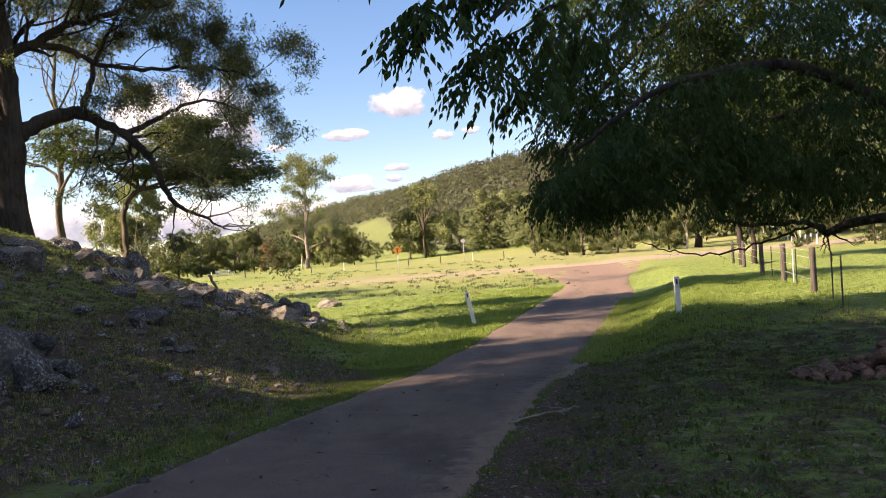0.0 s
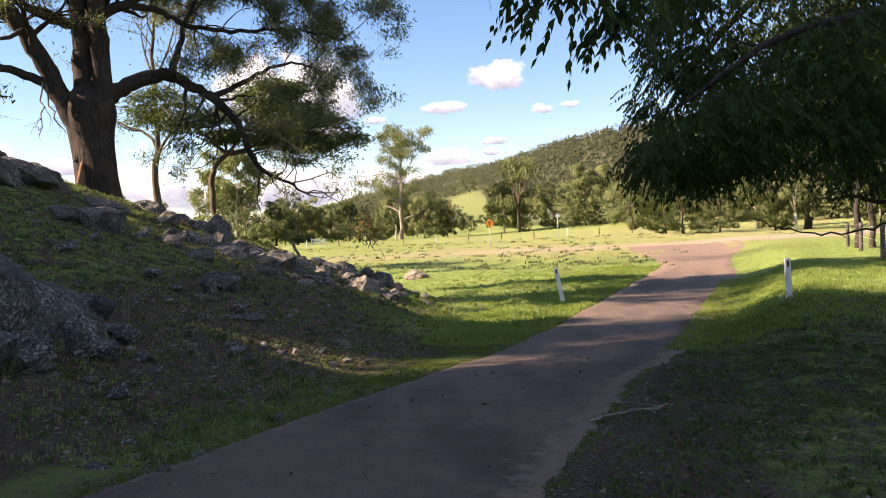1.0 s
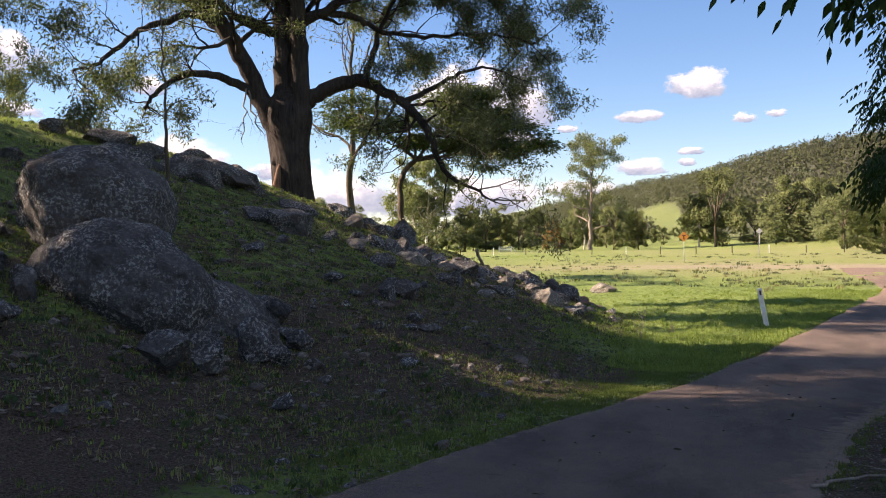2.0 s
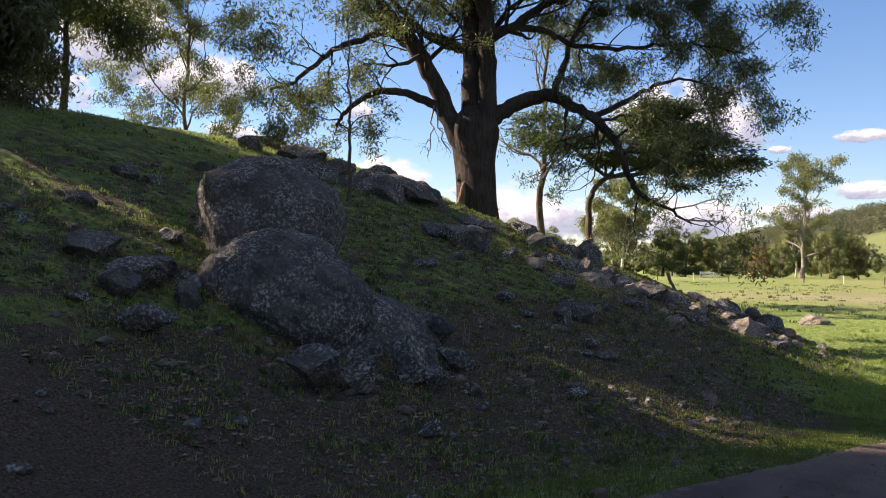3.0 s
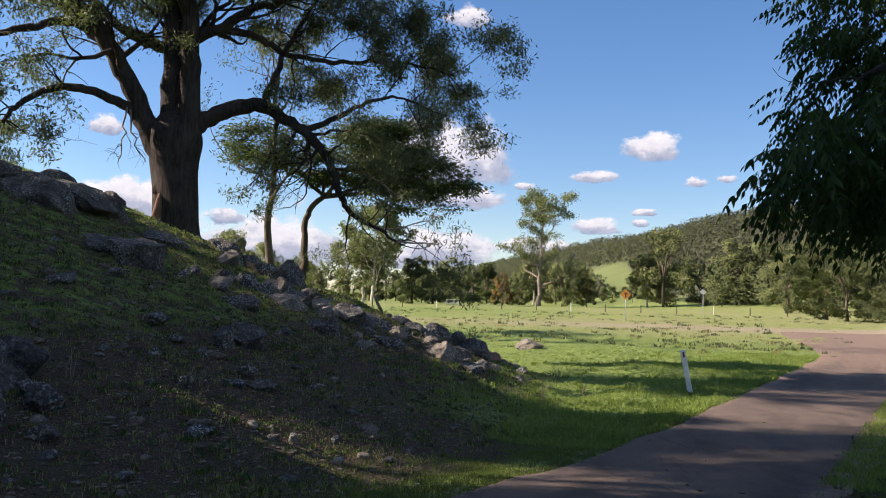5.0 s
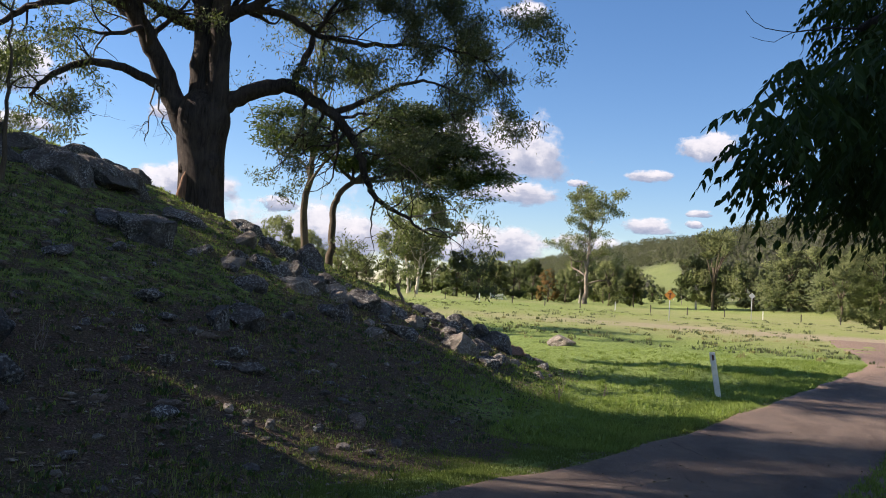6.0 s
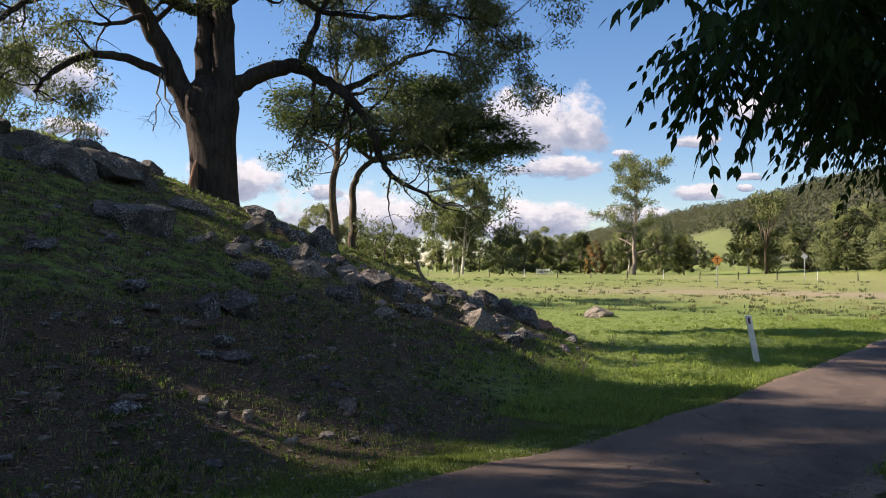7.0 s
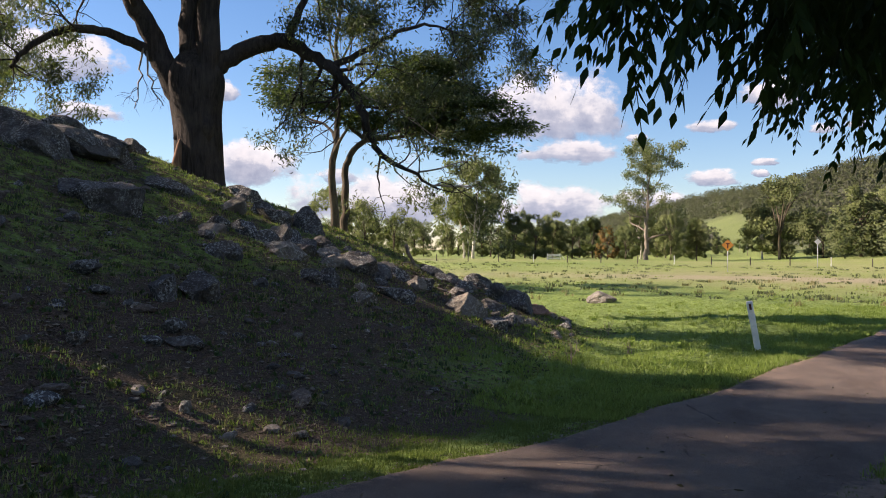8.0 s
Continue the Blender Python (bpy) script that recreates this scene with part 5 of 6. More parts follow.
rock(-14.65, 27.59, 0.48, 0.36, 0.24, 16, 30, 6, ROCKS, z=4.30)
rock(-12.81, 24.75, 0.87, 0.65, 0.44, 16, 25, 7, ROCKS, z=3.77)
rock(-13.03, 22.73, 0.65, 0.54, 0.44, 16, 10, 8, ROCKS, z=3.77)
rock(-8.92, 19.47, 0.17, 0.14, 0.12, 16, 0, 3, ROCKS, z=1.93)
rock(-8.78, 21.68, 0.19, 0.18, 0.17, 16, 0, 4, ROCKS, z=1.99)
rock(-6.92, 17.71, 0.29, 0.22, 0.15, 16, 0, 5, ROCKS, z=1.11)
rock(-12.76, 14.44, 0.22, 0.17, 0.12, 29, 0, 1, ROCKS, z=3.27)
rock(-13.03, 13.99, 0.26, 0.21, 0.16, 29, 0, 2, ROCKS, z=3.41)
rock(-14.98, 14.30, 0.11, 0.09, 0.06, 29, 0, 0, ROCKS_PALE, z=4.08)
rock(-8.54, 10.41, 0.48, 0.35, 0.21, 29, 5, 3, ROCKS, z=1.62)
rock(-9.62, 10.64, 0.44, 0.30, 0.16, 29, 0, 4, ROCKS, z=1.92)
rock(-7.42, 9.63, 0.39, 0.31, 0.22, 29, 5, 5, ROCKS, z=1.09)
rock(-8.12, 10.96, 0.19, 0.17, 0.14, 29, 0, 6, ROCKS, z=1.44)
rock(-8.18, 11.41, 0.12, 0.14, 0.16, 29, 0, 7, ROCKS, z=1.49)
rock(-9.80, 12.40, 0.14, 0.12, 0.10, 29, 0, 1, ROCKS_PALE, z=2.04)
rock(-10.01, 12.28, 0.17, 0.13, 0.10, 29, 0, 2, ROCKS_PALE, z=2.16)
rock(-11.37, 11.74, 0.28, 0.21, 0.13, 29, 0, 8, ROCKS, z=2.69)
rock(-8.07, 9.32, 0.17, 0.12, 0.08, 29, 0, 9, ROCKS, z=1.31)
rock(-7.17, 8.95, 0.11, 0.08, 0.04, 29, 0, 10, ROCKS_PALE, z=0.90)
rock(-6.33, 8.88, 0.05, 0.04, 0.04, 29, 0, 1, ROCKS_PALE, z=0.63)
rock(-7.03, 10.23, 0.08, 0.07, 0.06, 29, 0, 2, ROCKS_PALE, z=0.93)
rock(-6.98, 10.34, 0.06, 0.06, 0.06, 29, 0, 3, ROCKS, z=0.91)
rock(-18.37, 24.05, 0.91, 0.64, 0.37, 29, 10, 9, ROCKS, z=5.64)
rock(-17.83, 24.69, 0.20, 0.17, 0.15, 29, 0, 3, ROCKS, z=5.38)
rock(-14.47, 21.51, 1.09, 0.76, 0.43, 29, 10, 10, ROCKS, z=4.27)
rock(-13.40, 22.83, 1.20, 0.86, 0.53, 29, 15, 11, ROCKS, z=3.89)
rock(-13.02, 23.91, 0.71, 0.56, 0.40, 29, 25, 0, ROCKS, z=3.77)
rock(-14.41, 26.69, 0.51, 0.38, 0.25, 29, 30, 1, ROCKS, z=4.26)
rock(-10.19, 21.19, 0.82, 0.63, 0.43, 29, 15, 2, ROCKS, z=2.57)
rock(-13.11, 20.55, 0.16, 0.15, 0.15, 29, 0, 2, ROCKS_PALE, z=3.60)
rock(-5.89, 18.20, 0.27, 0.30, 0.33, 29, 0, 1, ROCKS, z=0.85)
rock(-6.65, 14.33, 0.26, 0.19, 0.12, 29, 0, 6, ROCKS, z=0.88)
rock(-5.72, 13.59, 0.26, 0.18, 0.11, 29, 10, 7, ROCKS, z=0.46)
rock(-5.60, 12.71, 0.20, 0.22, 0.24, 29, 0, 8, ROCKS, z=0.53)
rock(-6.02, 10.80, 0.38, 0.32, 0.26, 29, 5, 3, ROCKS, z=0.61)
rock(-5.72, 11.41, 0.30, 0.30, 0.31, 29, 0, 4, ROCKS, z=0.54)
rock(-5.55, 12.21, 0.28, 0.30, 0.32, 29, 10, 6, ROCKS, z=0.58)
rock(-6.36, 12.99, 0.25, 0.25, 0.26, 29, 20, 9, ROCKS, z=0.83)
rock(-5.26, 12.30, 0.19, 0.19, 0.19, 29, 0, 2, ROCKS, z=0.39)
rock(-6.05, 22.60, 0.28, 0.27, 0.26, 17, 0, 2, ROCKS, z=0.98)
rock(-6.22, 24.83, 0.55, 0.45, 0.35, 17, 10, 3, ROCKS, z=1.16)
rock(-6.02, 20.91, 0.19, 0.17, 0.14, 4, 0, 4, ROCKS, z=0.84)
rock(-6.12, 13.81, 0.30, 0.31, 0.31, -2, 0, 5, ROCKS, z=0.77)
for i, (x, y, a, b, c) in enumerate([(-16.2, 22.8, 0.95, 0.6, 0.42), (-15.6, 23.9, 1.0, 0.62, 0.5), (-14.9, 24.9, 0.95, 0.6, 0.45), (-14.3, 25.9, 0.8, 0.55, 0.38), (-17.2, 21.9, 0.5, 0.4, 0.3)]):
    rock(x, y, a, b, c, 50 + 9 * (i % 3), 6 - 5 * (i % 2), i + 3, ROCKS, "long dark ledge rock along the knoll crest", z=gz(x, y) + 0.18)
rng_r = random.Random(17)
for i in range(44):
    q = rng_r.uniform(0, 1)
    x, y = -9.2 + 6.2 * q + rng_r.gauss(0, 0.55), 23.2 + 4.4 * q + rng_r.gauss(0, 0.8)
    s = rng_r.uniform(0.12, 0.34)
    rock(x, y, s * 1.25, s, s * 0.85, rng_r.uniform(0, 360), rng_r.uniform(-25, 25), i, rng_r.choice([ROCKS, ROCKS, ROCKS_PALE]), z=gz(x, y) + s * 0.3)
for i in range(30):
    q = rng_r.uniform(0, 1)
    x, y = -5.8 + 2.6 * q + rng_r.gauss(0, 0.3), 29.0 + 3.6 * q + rng_r.gauss(0, 0.5)
    s = rng_r.uniform(0.10, 0.28)
    rock(x, y, s * 1.3, s, s * 0.8, rng_r.uniform(0, 360), rng_r.uniform(-25, 25), i, rng_r.choice([ROCKS, ROCKS_PALE, ROCKS_RED]), z=gz(x, y) + s * 0.3)

# rubble heap on the verge
rng_r = random.Random(3)
for i in range(130):
    a, q = rng_r.uniform(0, 6.28), math.sqrt(rng_r.uniform(0, 1))
    x, y = 6.55 + math.cos(a) * q * 1.55, 11.4 + math.sin(a) * q * 0.8
    s = rng_r.uniform(0.035, 0.12)
    rock(x, y, s * 1.3, s, s * 0.8, rng_r.uniform(0, 360), rng_r.uniform(-30, 30), i, ROCKS_RED, "reddish broken stone in a heap on the verge", "rubble heap", gz(x, y) + 0.03 + 0.34 * (1 - q) * rng_r.uniform(0.3, 1.2))
# loose stones strewn over the bank: the larger ones singly, the rest in one mesh
many = []
for i in range(900):
    y, x = rng_r.uniform(6.5, 31), rng_r.uniform(-15, -2.2)
    k = float(knoll(np.array(x), np.array(y)))
    if k < -1.1 or k > 4.2 or math.sin(1.9 * x + 0.5) * math.sin(1.6 * y) < rng_r.uniform(-1.2, 0.6):
        continue
    big = i < 60
    s = rng_r.uniform(0.09, 0.17) if big else rng_r.uniform(0.03, 0.10)
    m = pose(x, y, gz(x, y) + s * 0.2, 0, rng_r.uniform(-20, 20), rng_r.uniform(0, 360)) @ Matrix.Diagonal((s * 1.4, s, s * 0.7, 1))
    if big:
        rock(x, y, s * 1.3, s, s * 0.7, rng_r.uniform(0, 360), rng_r.uniform(-20, 20), i, rng_r.choice([ROCKS_SMALL, ROCKS_SMALL, ROCKS_BROWN, ROCKS_PALE_SMALL]), "small loose stone on the bank", "loose stones", gz(x, y) + s * 0.25)
    else:
        many.append((rng_r.choice([0, 0, 0, 1, 1, 2]), m))
for which, meshes, mat_, label_ in ((0, ROCKS_SMALL, ROCK, "grey loose stones strewn over the bank"), (1, ROCKS_BROWN, ROCK_BROWN, "brown loose stones strewn over the bank"), (2, ROCKS_PALE_SMALL, ROCK_PALE, "pale loose stones strewn over the bank")):
    V, FF, n0 = [], [], 0
    for i, (w_, m) in enumerate(many):
        if w_ != which:
            continue
        me = meshes[i % len(meshes)]
        co = np.array([v.co for v in me.vertices])
        M = np.array(m)
        V.append(co @ M[:3, :3].T + M[:3, 3])
        FF.append(np.array([p.vertices[:] for p in me.polygons]) + n0)
        n0 += len(co)
    tagged(raw("scree", np.concatenate(V), np.concatenate(FF), mat_), label_, "stones", kind="stuff")


def pebbles(name, n, sampler, size, material, label, seed, lift=0.0):
    """Gravel too small to count: little faceted lumps in one mesh."""
    rng = np.random.default_rng(seed)
    xy = sampler(rng, n)
    z = ground_z(xy[:, 0], xy[:, 1])
    s = rng.uniform(size[0], size[1], (n, 1, 1))
    base = np.array([(1, 0, 0), (0, 1, 0), (-1, 0, 0), (0, -1, 0), (0, 0, 0.4), (0, 0, -0.5)], float)
    a = rng.uniform(0, 6.28, n)
    v = base[None] * s * rng.uniform(0.6, 1.3, (n, 6, 1))
    R = np.stack([np.stack([np.cos(a), -np.sin(a), 0 * a], -1), np.stack([np.sin(a), np.cos(a), 0 * a], -1), np.stack([0 * a, 0 * a, 1 + 0 * a], -1)], 1)
    v = np.einsum("nij,nkj->nki", R, v) + np.stack([xy[:, 0], xy[:, 1], z + lift + s[:, 0, 0] * 0.2], -1)[:, None]
    f0 = np.array([(0, 1, 4), (1, 2, 4), (2, 3, 4), (3, 0, 4), (1, 0, 5), (2, 1, 5), (3, 2, 5), (0, 3, 5)])
    f = (np.arange(n)[:, None, None] * 6 + f0[None]).reshape(-1, 3)
    return tagged(raw(name, v.reshape(-1, 3), f, material), label, "gravel", kind="stuff")


def on_bank(rng, n):
    out = np.zeros((0, 2))
    while len(out) < n:
        q = np.stack([rng.uniform(-14, -1.5, 4 * n), rng.uniform(8, 32, 4 * n)], -1)
        k = knoll(q[:, 0], q[:, 1])
        u = q[:, 0] - road_x(q[:, 1])
        p = sstep(-1.5, -0.4, k) * (1 - 0.8 * sstep(1.5, 3.5, k)) * (u < -1.75) * (0.68 + 0.32 * np.sin(1.9 * q[:, 0] + 0.5) * np.sin(1.6 * q[:, 1]))
        out = np.concatenate([out, q[rng.uniform(0, 1, len(q)) < p]])
    return out[:n]


def on_verge(rng, n):
    out = np.zeros((0, 2))
    while len(out) < n:
        y = rng.uniform(1.5, 21, 4 * n)
        q = np.stack([road_x(y) + 1.85 + rng.gamma(2.0, 1.5, 4 * n), y], -1)
        p = 0.6 + 0.4 * np.sin(2.3 * q[:, 0]) * np.sin(1.9 * q[:, 1] + 1)
        out = np.concatenate([out, q[(rng.uniform(0, 1, len(q)) < p) & (q[:, 0] < 9.5)]])
    return out[:n]


def on_edges(rng, n):
    y = rng.uniform(2, 30, n)
    side = rng.choice([-1, 1], n)
    return np.stack([road_x(y) + side * (1.66 + np.abs(rng.normal(0, 0.16, n))), y], -1)


def on_road(rng, n):
    y = rng.uniform(2, 24, n)
    q = np.stack([road_x(y) + np.clip(rng.normal(0, 1.1, n), -1.6, 1.6), y], -1)
    return q


def on_rim(rng, n):
    y = rng.uniform(2, 34, n)
    side = rng.choice([-1, 1], n)
    q = np.stack([road_x(y) + side * (1.67 + np.abs(rng.normal(0, 0.08, n))), y], -1)
    return q[rng.uniform(0, 1, n) < 0.5 + 0.5 * np.sin(2.1 * y + side) * np.sin(5.3 * y)]


def on_lane_side(rng, n):
    y = rng.uniform(3, 26, n)
    q = np.stack([road_x(y) - 1.66 - np.abs(rng.normal(0, 0.8, n)), y], -1)
    return q[rng.uniform(0, 1, n) < 0.35 + 0.65 * np.sin(2.7 * q[:, 0] + 1) * np.sin(1.9 * y)]


def on_foot(rng, n):
    y = rng.uniform(9, 24, n)
    q = np.stack([road_x(y) - 1.72 - rng.gamma(1.6, 0.75, n), y], -1)
    p = 0.75 + 0.25 * np.sin(2.9 * q[:, 0]) * np.sin(2.3 * y)
    return q[rng.uniform(0, 1, n) < p * (1 - 0.8 * sstep(-0.5, 0.4, knoll(q[:, 0], q[:, 1])))]


def on_meadow(rng, n):
    y = 19.5 + 26 * rng.uniform(0, 1, n) ** 1.3
    x = road_x(y) - 1.75 - rng.exponential(3.0, n)
    ok = (knoll(x, y) < np.where(y < 22, -0.9, 0.1)) & (x > -13)
    return np.stack([x, y], -1)[ok]


def on_knoll(rng, n):
    q = np.stack([rng.uniform(-22, -5, n), rng.uniform(9, 33, n)], -1)
    k = knoll(q[:, 0], q[:, 1])
    p = sstep(-0.2, 2.2, k) * (0.55 + 0.45 * np.sin(1.3 * q[:, 0] + 2) * np.sin(1.1 * q[:, 1]))
    return q[rng.uniform(0, 1, n) < p]


def on_right(rng, n):
    y = rng.uniform(17, 34, n)
    x = road_x(y) + 1.75 + rng.exponential(3.0, n)
    return np.stack([x, y], -1)[x < 16]


def on_paddock(rng, n):
    y = rng.uniform(44, 68, n)
    return np.stack([rng.uniform(-34, 9, n), y], -1)


def on_far_paddock(rng, n):
    y = 48 + 62 * rng.uniform(0, 1, n) ** 1.2
    x = rng.uniform(-0.75, 0.22, n) * y
    ok = np.sin(0.31 * x + 0.2 * y) * np.sin(0.23 * y - 0.1 * x) > rng.uniform(-0.7, 0.5, n)
    return np.stack([x, y], -1)[ok]


def tufts(name, n, sampler, height, material, label, seed, blades=5, spread=0.03, width=0.006, lean=0.5):
    """Grass: bunches of bent, pointed blades in one mesh."""
    rng = np.random.default_rng(seed)
    xy = sampler(rng, n)
    n = len(xy)
    z = ground_z(xy[:, 0], xy[:, 1]) - 0.005
    root = np.repeat(np.stack([xy[:, 0], xy[:, 1], z], -1), blades, 0)
    m = len(root)
    root[:, :2] += rng.normal(0, spread, (m, 2))
    h = np.repeat(rng.uniform(height[0], height[1], n), blades) * rng.uniform(0.6, 1.2, m)
    a = rng.uniform(0, 6.28, m)
    out = np.stack([np.cos(a), np.sin(a), 0 * a], -1)
    side = np.stack([-np.sin(a), np.cos(a), 0 * a], -1) * (width * (0.6 + 0.8 * rng.uniform(0, 1, m)))[:, None]
    k = (h * rng.uniform(0.1, lean, m))[:, None]
    mid = root + out * k * 0.35 + np.stack([0 * h, 0 * h, h * 0.6], -1)
    tip = root + out * k + np.stack([0 * h, 0 * h, h], -1)
    v = np.stack([root - side, root + side, mid + side * 0.7, tip, mid - side * 0.7], 1).reshape(-1, 3)
    f = np.arange(m * 5).reshape(-1, 5)
    return tagged(raw(name, v, f, material), label, "grass", kind="stuff")


pebbles("clods", 9000, on_bank, (0.012, 0.045), LITTER, "dry clods, bark and chips on the bank", 4)
pebbles("gravel", 1500, on_bank, (0.015, 0.05), ROCK_BROWN, "brown pebbles and chips on the bank", 1)
pebbles("gravel", 1000, on_bank, (0.014, 0.050), ROCK_PALE, "pale stone chips on the bank", 2)
pebbles("gravel", 2600, on_edges, (0.006, 0.020), ROCK_PALE, "pale grit along the lane's edges", 6, 0.004)
pebbles("gravel", 1600, on_edges, (0.008, 0.028), ROCK_BROWN, "loose gravel along the lane's edges", 3)
tufts("grass", 9000, on_verge, (0.015, 0.04), BLADE_SHORT_SHADED, "short green grass on the verge", 11, 6)
tufts("grass", 8000, on_meadow, (0.04, 0.10), BLADE, "lush green grass beside the lane", 12, 6, 0.05, 0.009)
tufts("grass", 6000, on_lane_side, (0.02, 0.055), BLADE_SHORT_SHADED, "green grass fringing the lane", 19, 6)
tufts("grass", 6000, on_foot, (0.02, 0.055), BLADE_SHORT_SHADED, "short cropped grass between lane and bank", 25, 6, 0.04)
tufts("grass", 4500, on_rim, (0.02, 0.05), BLADE_SHORT_SHADED, "ragged grass creeping over the lane's edges", 24, 6, 0.03)
tufts("grass", 8000, on_bank, (0.02, 0.065), BLADE, "patchy grass on the stony bank", 13, 5, 0.04, 0.007)
tufts("grass", 13000, on_knoll, (0.03, 0.08), BLADE, "lush grass on the knoll", 14, 6, 0.06, 0.008)
tufts("grass", 6000, on_right, (0.05, 0.12), BLADE, "green grass by the fence", 15, 6, 0.06, 0.010)
tufts("ground_weeds", 2000, on_bank, (0.03, 0.09), LEAF_DENSE, "low broad-leaved weeds on the bank", 20, 7, 0.05, 0.018, 1.1)
tufts("ground_weeds", 1500, on_knoll, (0.05, 0.12), LEAF_DENSE, "low broad-leaved weeds on the knoll", 21, 7, 0.06, 0.018, 1.1)
tufts("ground_weeds", 1200, on_verge, (0.03, 0.07), LEAF_DENSE, "low broad-leaved weeds on the verge", 22, 7, 0.05, 0.016, 1.1)
tufts("ground_weeds", 900, on_meadow, (0.06, 0.15), BLADE, "tufts of taller green weeds in the meadow", 23, 9, 0.07, 0.02, 1.0)
tufts("dry_grass", 4200, on_bank, (0.03, 0.10), BLADE_DRY, "dry straw tufts on the bank", 16, 4, 0.03, 0.005)
tufts("paddock_weeds", 120, on_paddock, (0.08, 0.26), BLADE_DRY, "brown weeds standing in the paddock", 17, 12, 0.12, 0.03, 0.8)
tufts("paddock_weeds", 100, on_paddock, (0.08, 0.2), LEAF_GUM, "dark green weeds in the paddock", 18, 12, 0.12, 0.03, 0.8)

tufts("paddock_weeds", 1000, on_far_paddock, (0.08, 0.22), LEAF_GUM, "dark weeds dotted over the far paddock", 27, 10, 0.16, 0.035, 0.9)
tufts("paddock_grass", 1400, on_far_paddock, (0.04, 0.11), BLADE, "greener tufts in the far paddock", 28, 10, 0.3, 0.03, 0.9)


def litter(n, sampler, seed, label, lift=0.012):
    rng = np.random.default_rng(seed)
    xy = sampler(rng, n)
    c = np.stack([xy[:, 0], xy[:, 1], ground_z(xy[:, 0], xy[:, 1]) + lift], -1)
    v, f = leaf_quads(c, rng.normal(0, 1, (len(c), 3)) * np.array([1, 1, 0.18]), 0.075, 0.03, rng, 0.1)
    return tagged(raw("leaf_litter", v, f, LITTER), label, "leaves", kind="stuff")


litter(14000, on_bank, 31, "dry fallen leaves on the bank")
litter(110, on_road, 33, "dry leaves blown onto the lane", 0.032)
pebbles("gravel", 2600, on_road, (0.005, 0.014), ROCK_BROWN, "loose chips of stone on the lane", 5, 0.022)
litter(6000, on_verge, 32, "dry fallen leaves on the verge")


def weed(x, y, h, seed):
    """A dead spindly weed."""
    t = Wood()
    rng = np.random.default_rng(seed)
    for _ in range(5):
        grow(t, [], (rng.normal(0, 0.03), rng.normal(0, 0.03), -0.03), (rng.normal(0, 0.3), rng.normal(0, 0.3), 1), h * rng.uniform(0.5, 0.7), 0.008, 2, rng, 0.7, 0.15, 0.05, 2, 0.6)
    ob = t.make("dead_weed", TWIG, None)
    ob.matrix_world = pose(x, y, gz(x, y))
    tagged(ob, "bare pale stalks of a dead weed", "weed", "dead weeds")


for x, y, h, seed in [(-6.3, 14.2, 0.55, 1), (-5.9, 14.4, 0.5, 2), (-1.4, 24.6, 0.8, 3), (-1.6, 30.0, 0.5, 4), (-0.6, 27.0, 0.4, 5)]:
    weed(x, y, h, seed)


def fallen_branch(ctrl, r, seed, label):
    w = Wood()
    c = [tuple(np.array(p) - np.array(ctrl[0])) for p in ctrl]
    pts, rad = limb(w, c, r, r * 0.4, 6, 0.05, 0.02, seed)
    rng = np.random.default_rng(seed)
    for _ in range(4):
        i = int(rng.integers(2, len(pts)))
        grow(w, [], pts[i], unit(rng.normal(0, 1, 3) * np.array([1, 1, 0.3])), 0.35, r * 0.35, 2, rng, 0.7, 0.2, 0, 1, 0.6)
    ob = w.make("fallen_branch", TWIG, None)
    ob.matrix_world = pose(*ctrl[0])
    tagged(ob, label, "branch", "fallen branches")


fallen_branch([(-6.85, 29.0, 1.6), (-6.62, 29.1, 1.1), (-6.1, 29.25, 0.72), (-5.2, 29.2, 0.45)], 0.06, 1, "grey dead branch propped on the rocks")
fallen_branch([(-5.6, 26.6, 0.75), (-4.9, 26.9, 0.5), (-4.2, 27.0, 0.3)], 0.04, 2, "grey dead branch propped on the rocks")
fallen_branch([(0.9, 9.4, gz(0.9, 9.4) + 0.04), (1.3, 9.9, gz(1.3, 9.9) + 0.05), (1.9, 10.2, gz(1.9, 10.2) + 0.04)], 0.016, 3, "thin dry stick lying on the verge")


# ---------------------------------------------------------------- fences, signs, gate
def wood_post(x, y, h=1.25, r=0.085, lean=(0, 0), group="fence posts"):
    w = Wood()
    limb(w, [(0, 0, -0.3), (lean[0] * 0.5, lean[1] * 0.5, h * 0.5), (lean[0], lean[1], h)], r, r * 0.93, 9, 0.06, 0.004, int(x * 7) % 50, 3)
    ob = w.make("fence_post", TIMBER, None)
    ob.matrix_world = pose(x, y, gz(x, y))
    return tagged(ob, "round weathered timber fence post", "post", group)


def steel_picket(x, y, h=1.15, material=None, label="dark steel picket of the wire fence"):
    bm = bmesh.new()
    box(bm, -0.022, -0.004, -0.3, 0.022, 0.004, h, 0.001)
    box(bm, -0.004, -0.004, -0.3, 0.004, 0.024, h, 0.001)
    ob = part("steel_picket", bm, material or TIMBER, None)
    ob.matrix_world = pose(x, y, gz(x, y), 0, 2, 30)
    return tagged(ob, label, "post", "fence posts")


line = [(10.9, 22.6), (12.25, 27.4), (13.6, 32.3), (16.0, 40.0), (18.2, 47.0)]
for x, y in line:
    wood_post(x, y, 1.25, 0.09, (0.02, 0))
for x, y in [(9.6, 18.6), (10.3, 20.4), (11.5, 24.9), (12.9, 29.8)]:
    steel_picket(x, y)
steel_picket(12.2, 26.6, 1.1, WHITE_PAINT, "white-painted steel picket in the fence")
w = Wood()
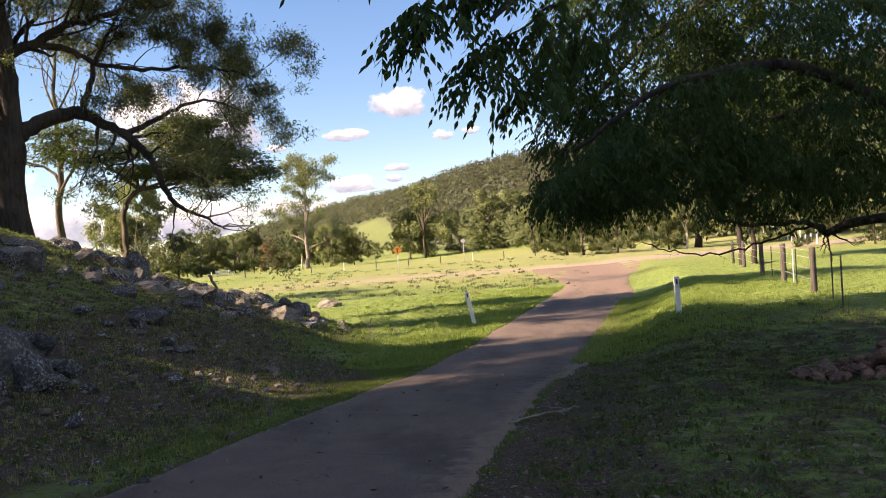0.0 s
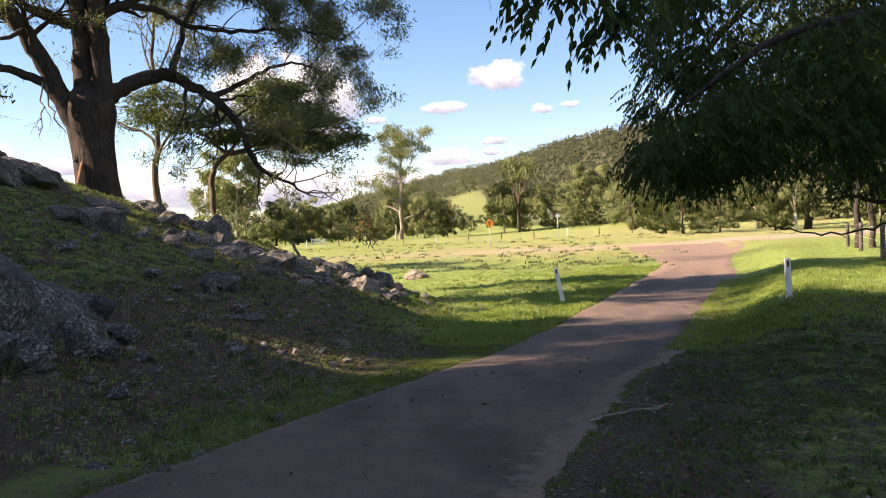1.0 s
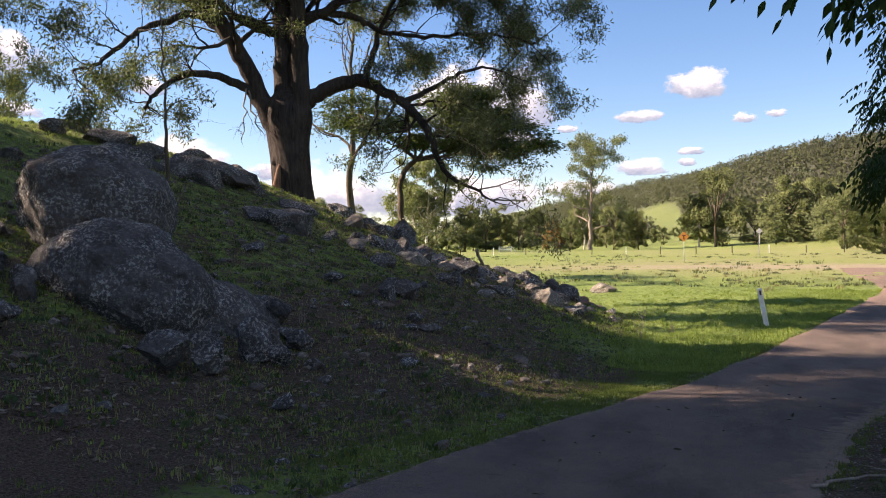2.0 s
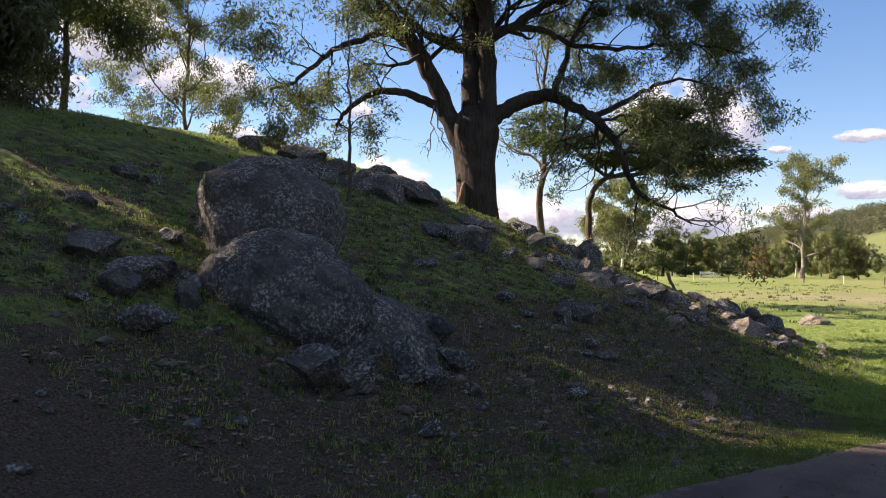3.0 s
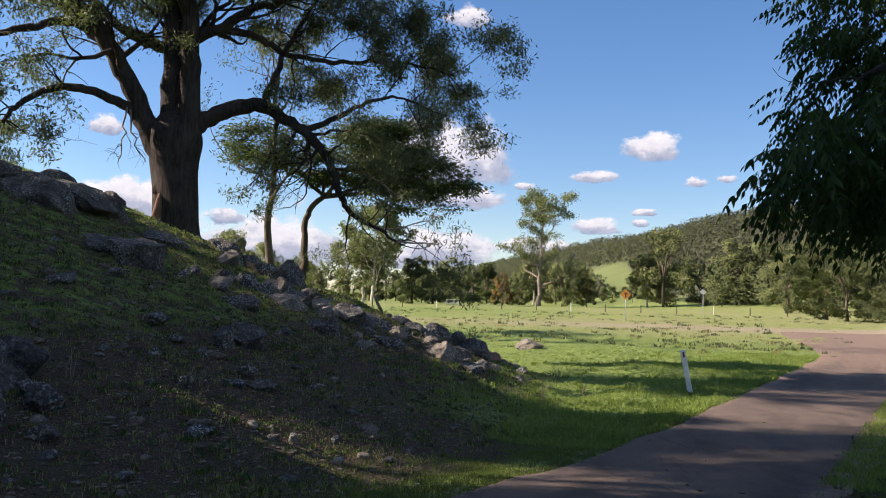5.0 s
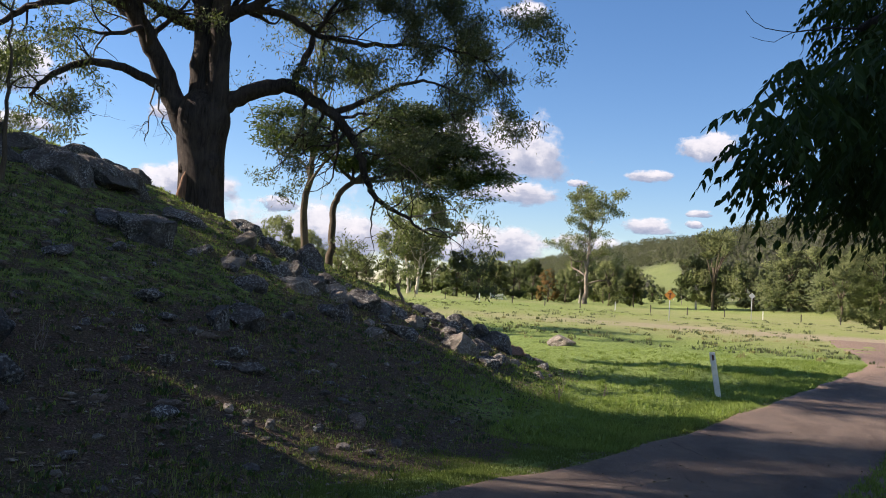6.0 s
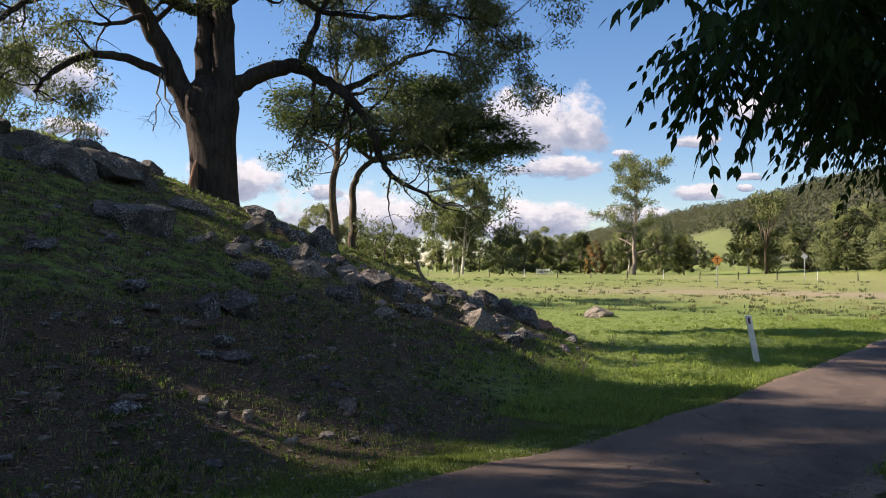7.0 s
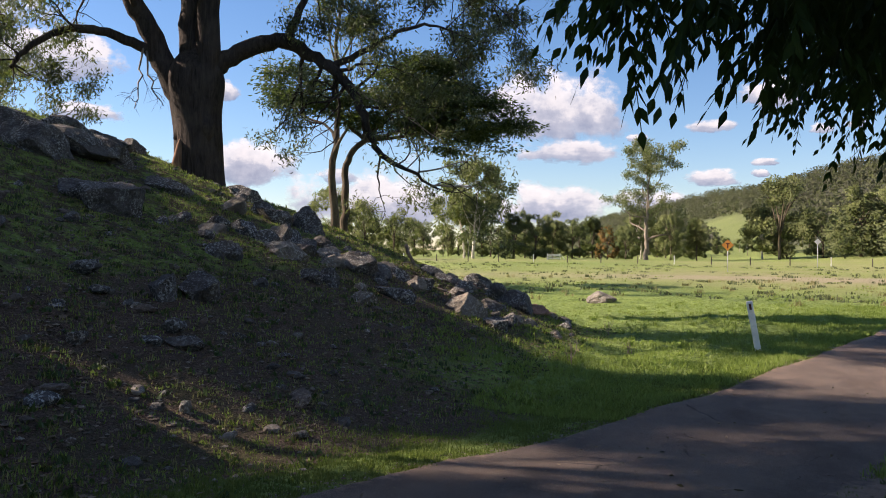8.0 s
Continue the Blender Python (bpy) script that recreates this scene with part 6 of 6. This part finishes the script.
for h in (0.35, 0.65, 0.95, 1.15):
    pts = [(x, y, gz(x, y) + h) for x, y in line]
    w.tube(np.array(pts), [0.004] * len(pts), 4)
tagged(w.make("fence_wire", STEEL, None), "slack plain wires strung along the fence", "wire", kind="stuff")

# pale paling fence and stems on the far right
for i in range(16):
    x, y = 33 + 1.05 * i, 66 + 3.2 * i
    bm = box(bmesh.new(), -0.07, -0.03, -0.2, 0.07, 0.03, 1.35, 0.01)
    ob = part("paling", bm, WHITE_PAINT, None)
    ob.matrix_world = pose(x, y, gz(x, y), 0, 0, 20)
    tagged(ob, "pale timber post of a far paddock fence", "post", "pale fence posts")
gum("verge_tree", 17.6, 44.2, 11, 71, BARK, LEAF_DENSE, "dark-stemmed tree beside the fence", (0.2, 0), 0.4, 0.2, 10, 0.28, 0.8, 50, 0.4, (0.3, 0.1), 3, 2)
gum("verge_tree", 18.2, 44.0, 10, 72, BARK, LEAF_DENSE, "dark-stemmed tree beside the fence", (-0.2, 0), 0.45, 0.16, 9, 0.28, 0.8, 50, 0.4, (0.3, 0.1), 3, 2)
gum("verge_tree", 32.0, 92.0, 13, 73, BARK, LEAF_DENSE, "dark-stemmed tree in the far paddock", (0.2, 0), 0.3, 0.45, 10, 0.28, 0.8, 50, 0.5, (0.4, 0.15), 3, 2)

# wire fence along the far side of the paddock
for i in range(26):
    x = -46 + 4.6 * i
    y = 118 + 0.35 * (x + 46) * 0.15 + (0.8 if i % 3 else 0)
    if i % 4 == 0:
        bm = box(bmesh.new(), -0.05, -0.05, -0.2, 0.05, 0.05, 1.1, 0.01)
        ob = part("paddock_post", bm, WHITE_PAINT, None)
        ob.matrix_world = pose(x, y, gz(x, y))
        tagged(ob, "whitened post of the paddock fence", "post", "paddock fence posts")
    else:
        ob = wood_post(x, y, 1.0, 0.065, group="paddock fence posts")


def road_sign(x, y, face, label, h=2.1, plate=0.34, back=False):
    t = thing("road_sign", pose(x, y, gz(x, y)), label, "sign", "road signs")
    w = Wood()
    w.tube(np.array([(0, 0, -0.3), (0, 0, 1.0), (0, 0, h + plate * 0.6)]), [0.035, 0.035, 0.035], 8)
    w.make("pole", STEEL, t)
    bm = bmesh.new()
    box(bm, -plate, -0.008, -plate, plate, 0.008, plate, 0.004, pose(0, -0.045, h + plate * 0.5, 0, 45, 0))
    sign_plate = part("plate", bm, face, t, "diamond sign plate")
    if not back:
        bm = bmesh.new()
        box(bm, -0.05, -0.002, -0.25, 0.05, 0.002, 0.12, 0, pose(0, -0.057, h + plate * 0.45))
        box(bm, -0.16, -0.002, 0.08, 0.16, 0.002, 0.17, 0, pose(0, -0.057, h + plate * 0.5))
        part("symbol", bm, REFLECTOR, sign_plate, "dark road-layout symbol")


road_sign(-1.04, 83.1, SIGN_ORANGE, "orange diamond warning sign on a steel pole")
road_sign(6.9, 104.5, STEEL, "grey back of a diamond sign on a steel pole", 2.6, 0.24, True)


def rail_gate(x, y, turn):
    t = thing("rail_gate", pose(x, y, gz(x, y), 0, 0, turn) @ Matrix.Diagonal((0.6, 0.8, 0.8, 1)), "white-painted timber rail gate in the far fence", "gate")
    for z in (0.35, 0.7, 1.05, 1.35):
        part("rail", box(bmesh.new(), -2.0, -0.03, z - 0.07, 2.0, 0.03, z + 0.07, 0.01), WHITE_PAINT, t)
    for x0 in (-2.05, 2.05):
        part("gate_post", box(bmesh.new(), x0 - 0.1, -0.1, -0.3, x0 + 0.1, 0.1, 1.6, 0.015), WHITE_PAINT, t)
    part("brace", box(bmesh.new(), -0.07, -0.05, -1.0, 0.07, 0.05, 1.0, 0.01, pose(2.9, 0, 0.75, 0, -45, 0)), WHITE_PAINT, t)


rail_gate(-37.1, 170.5, 12)
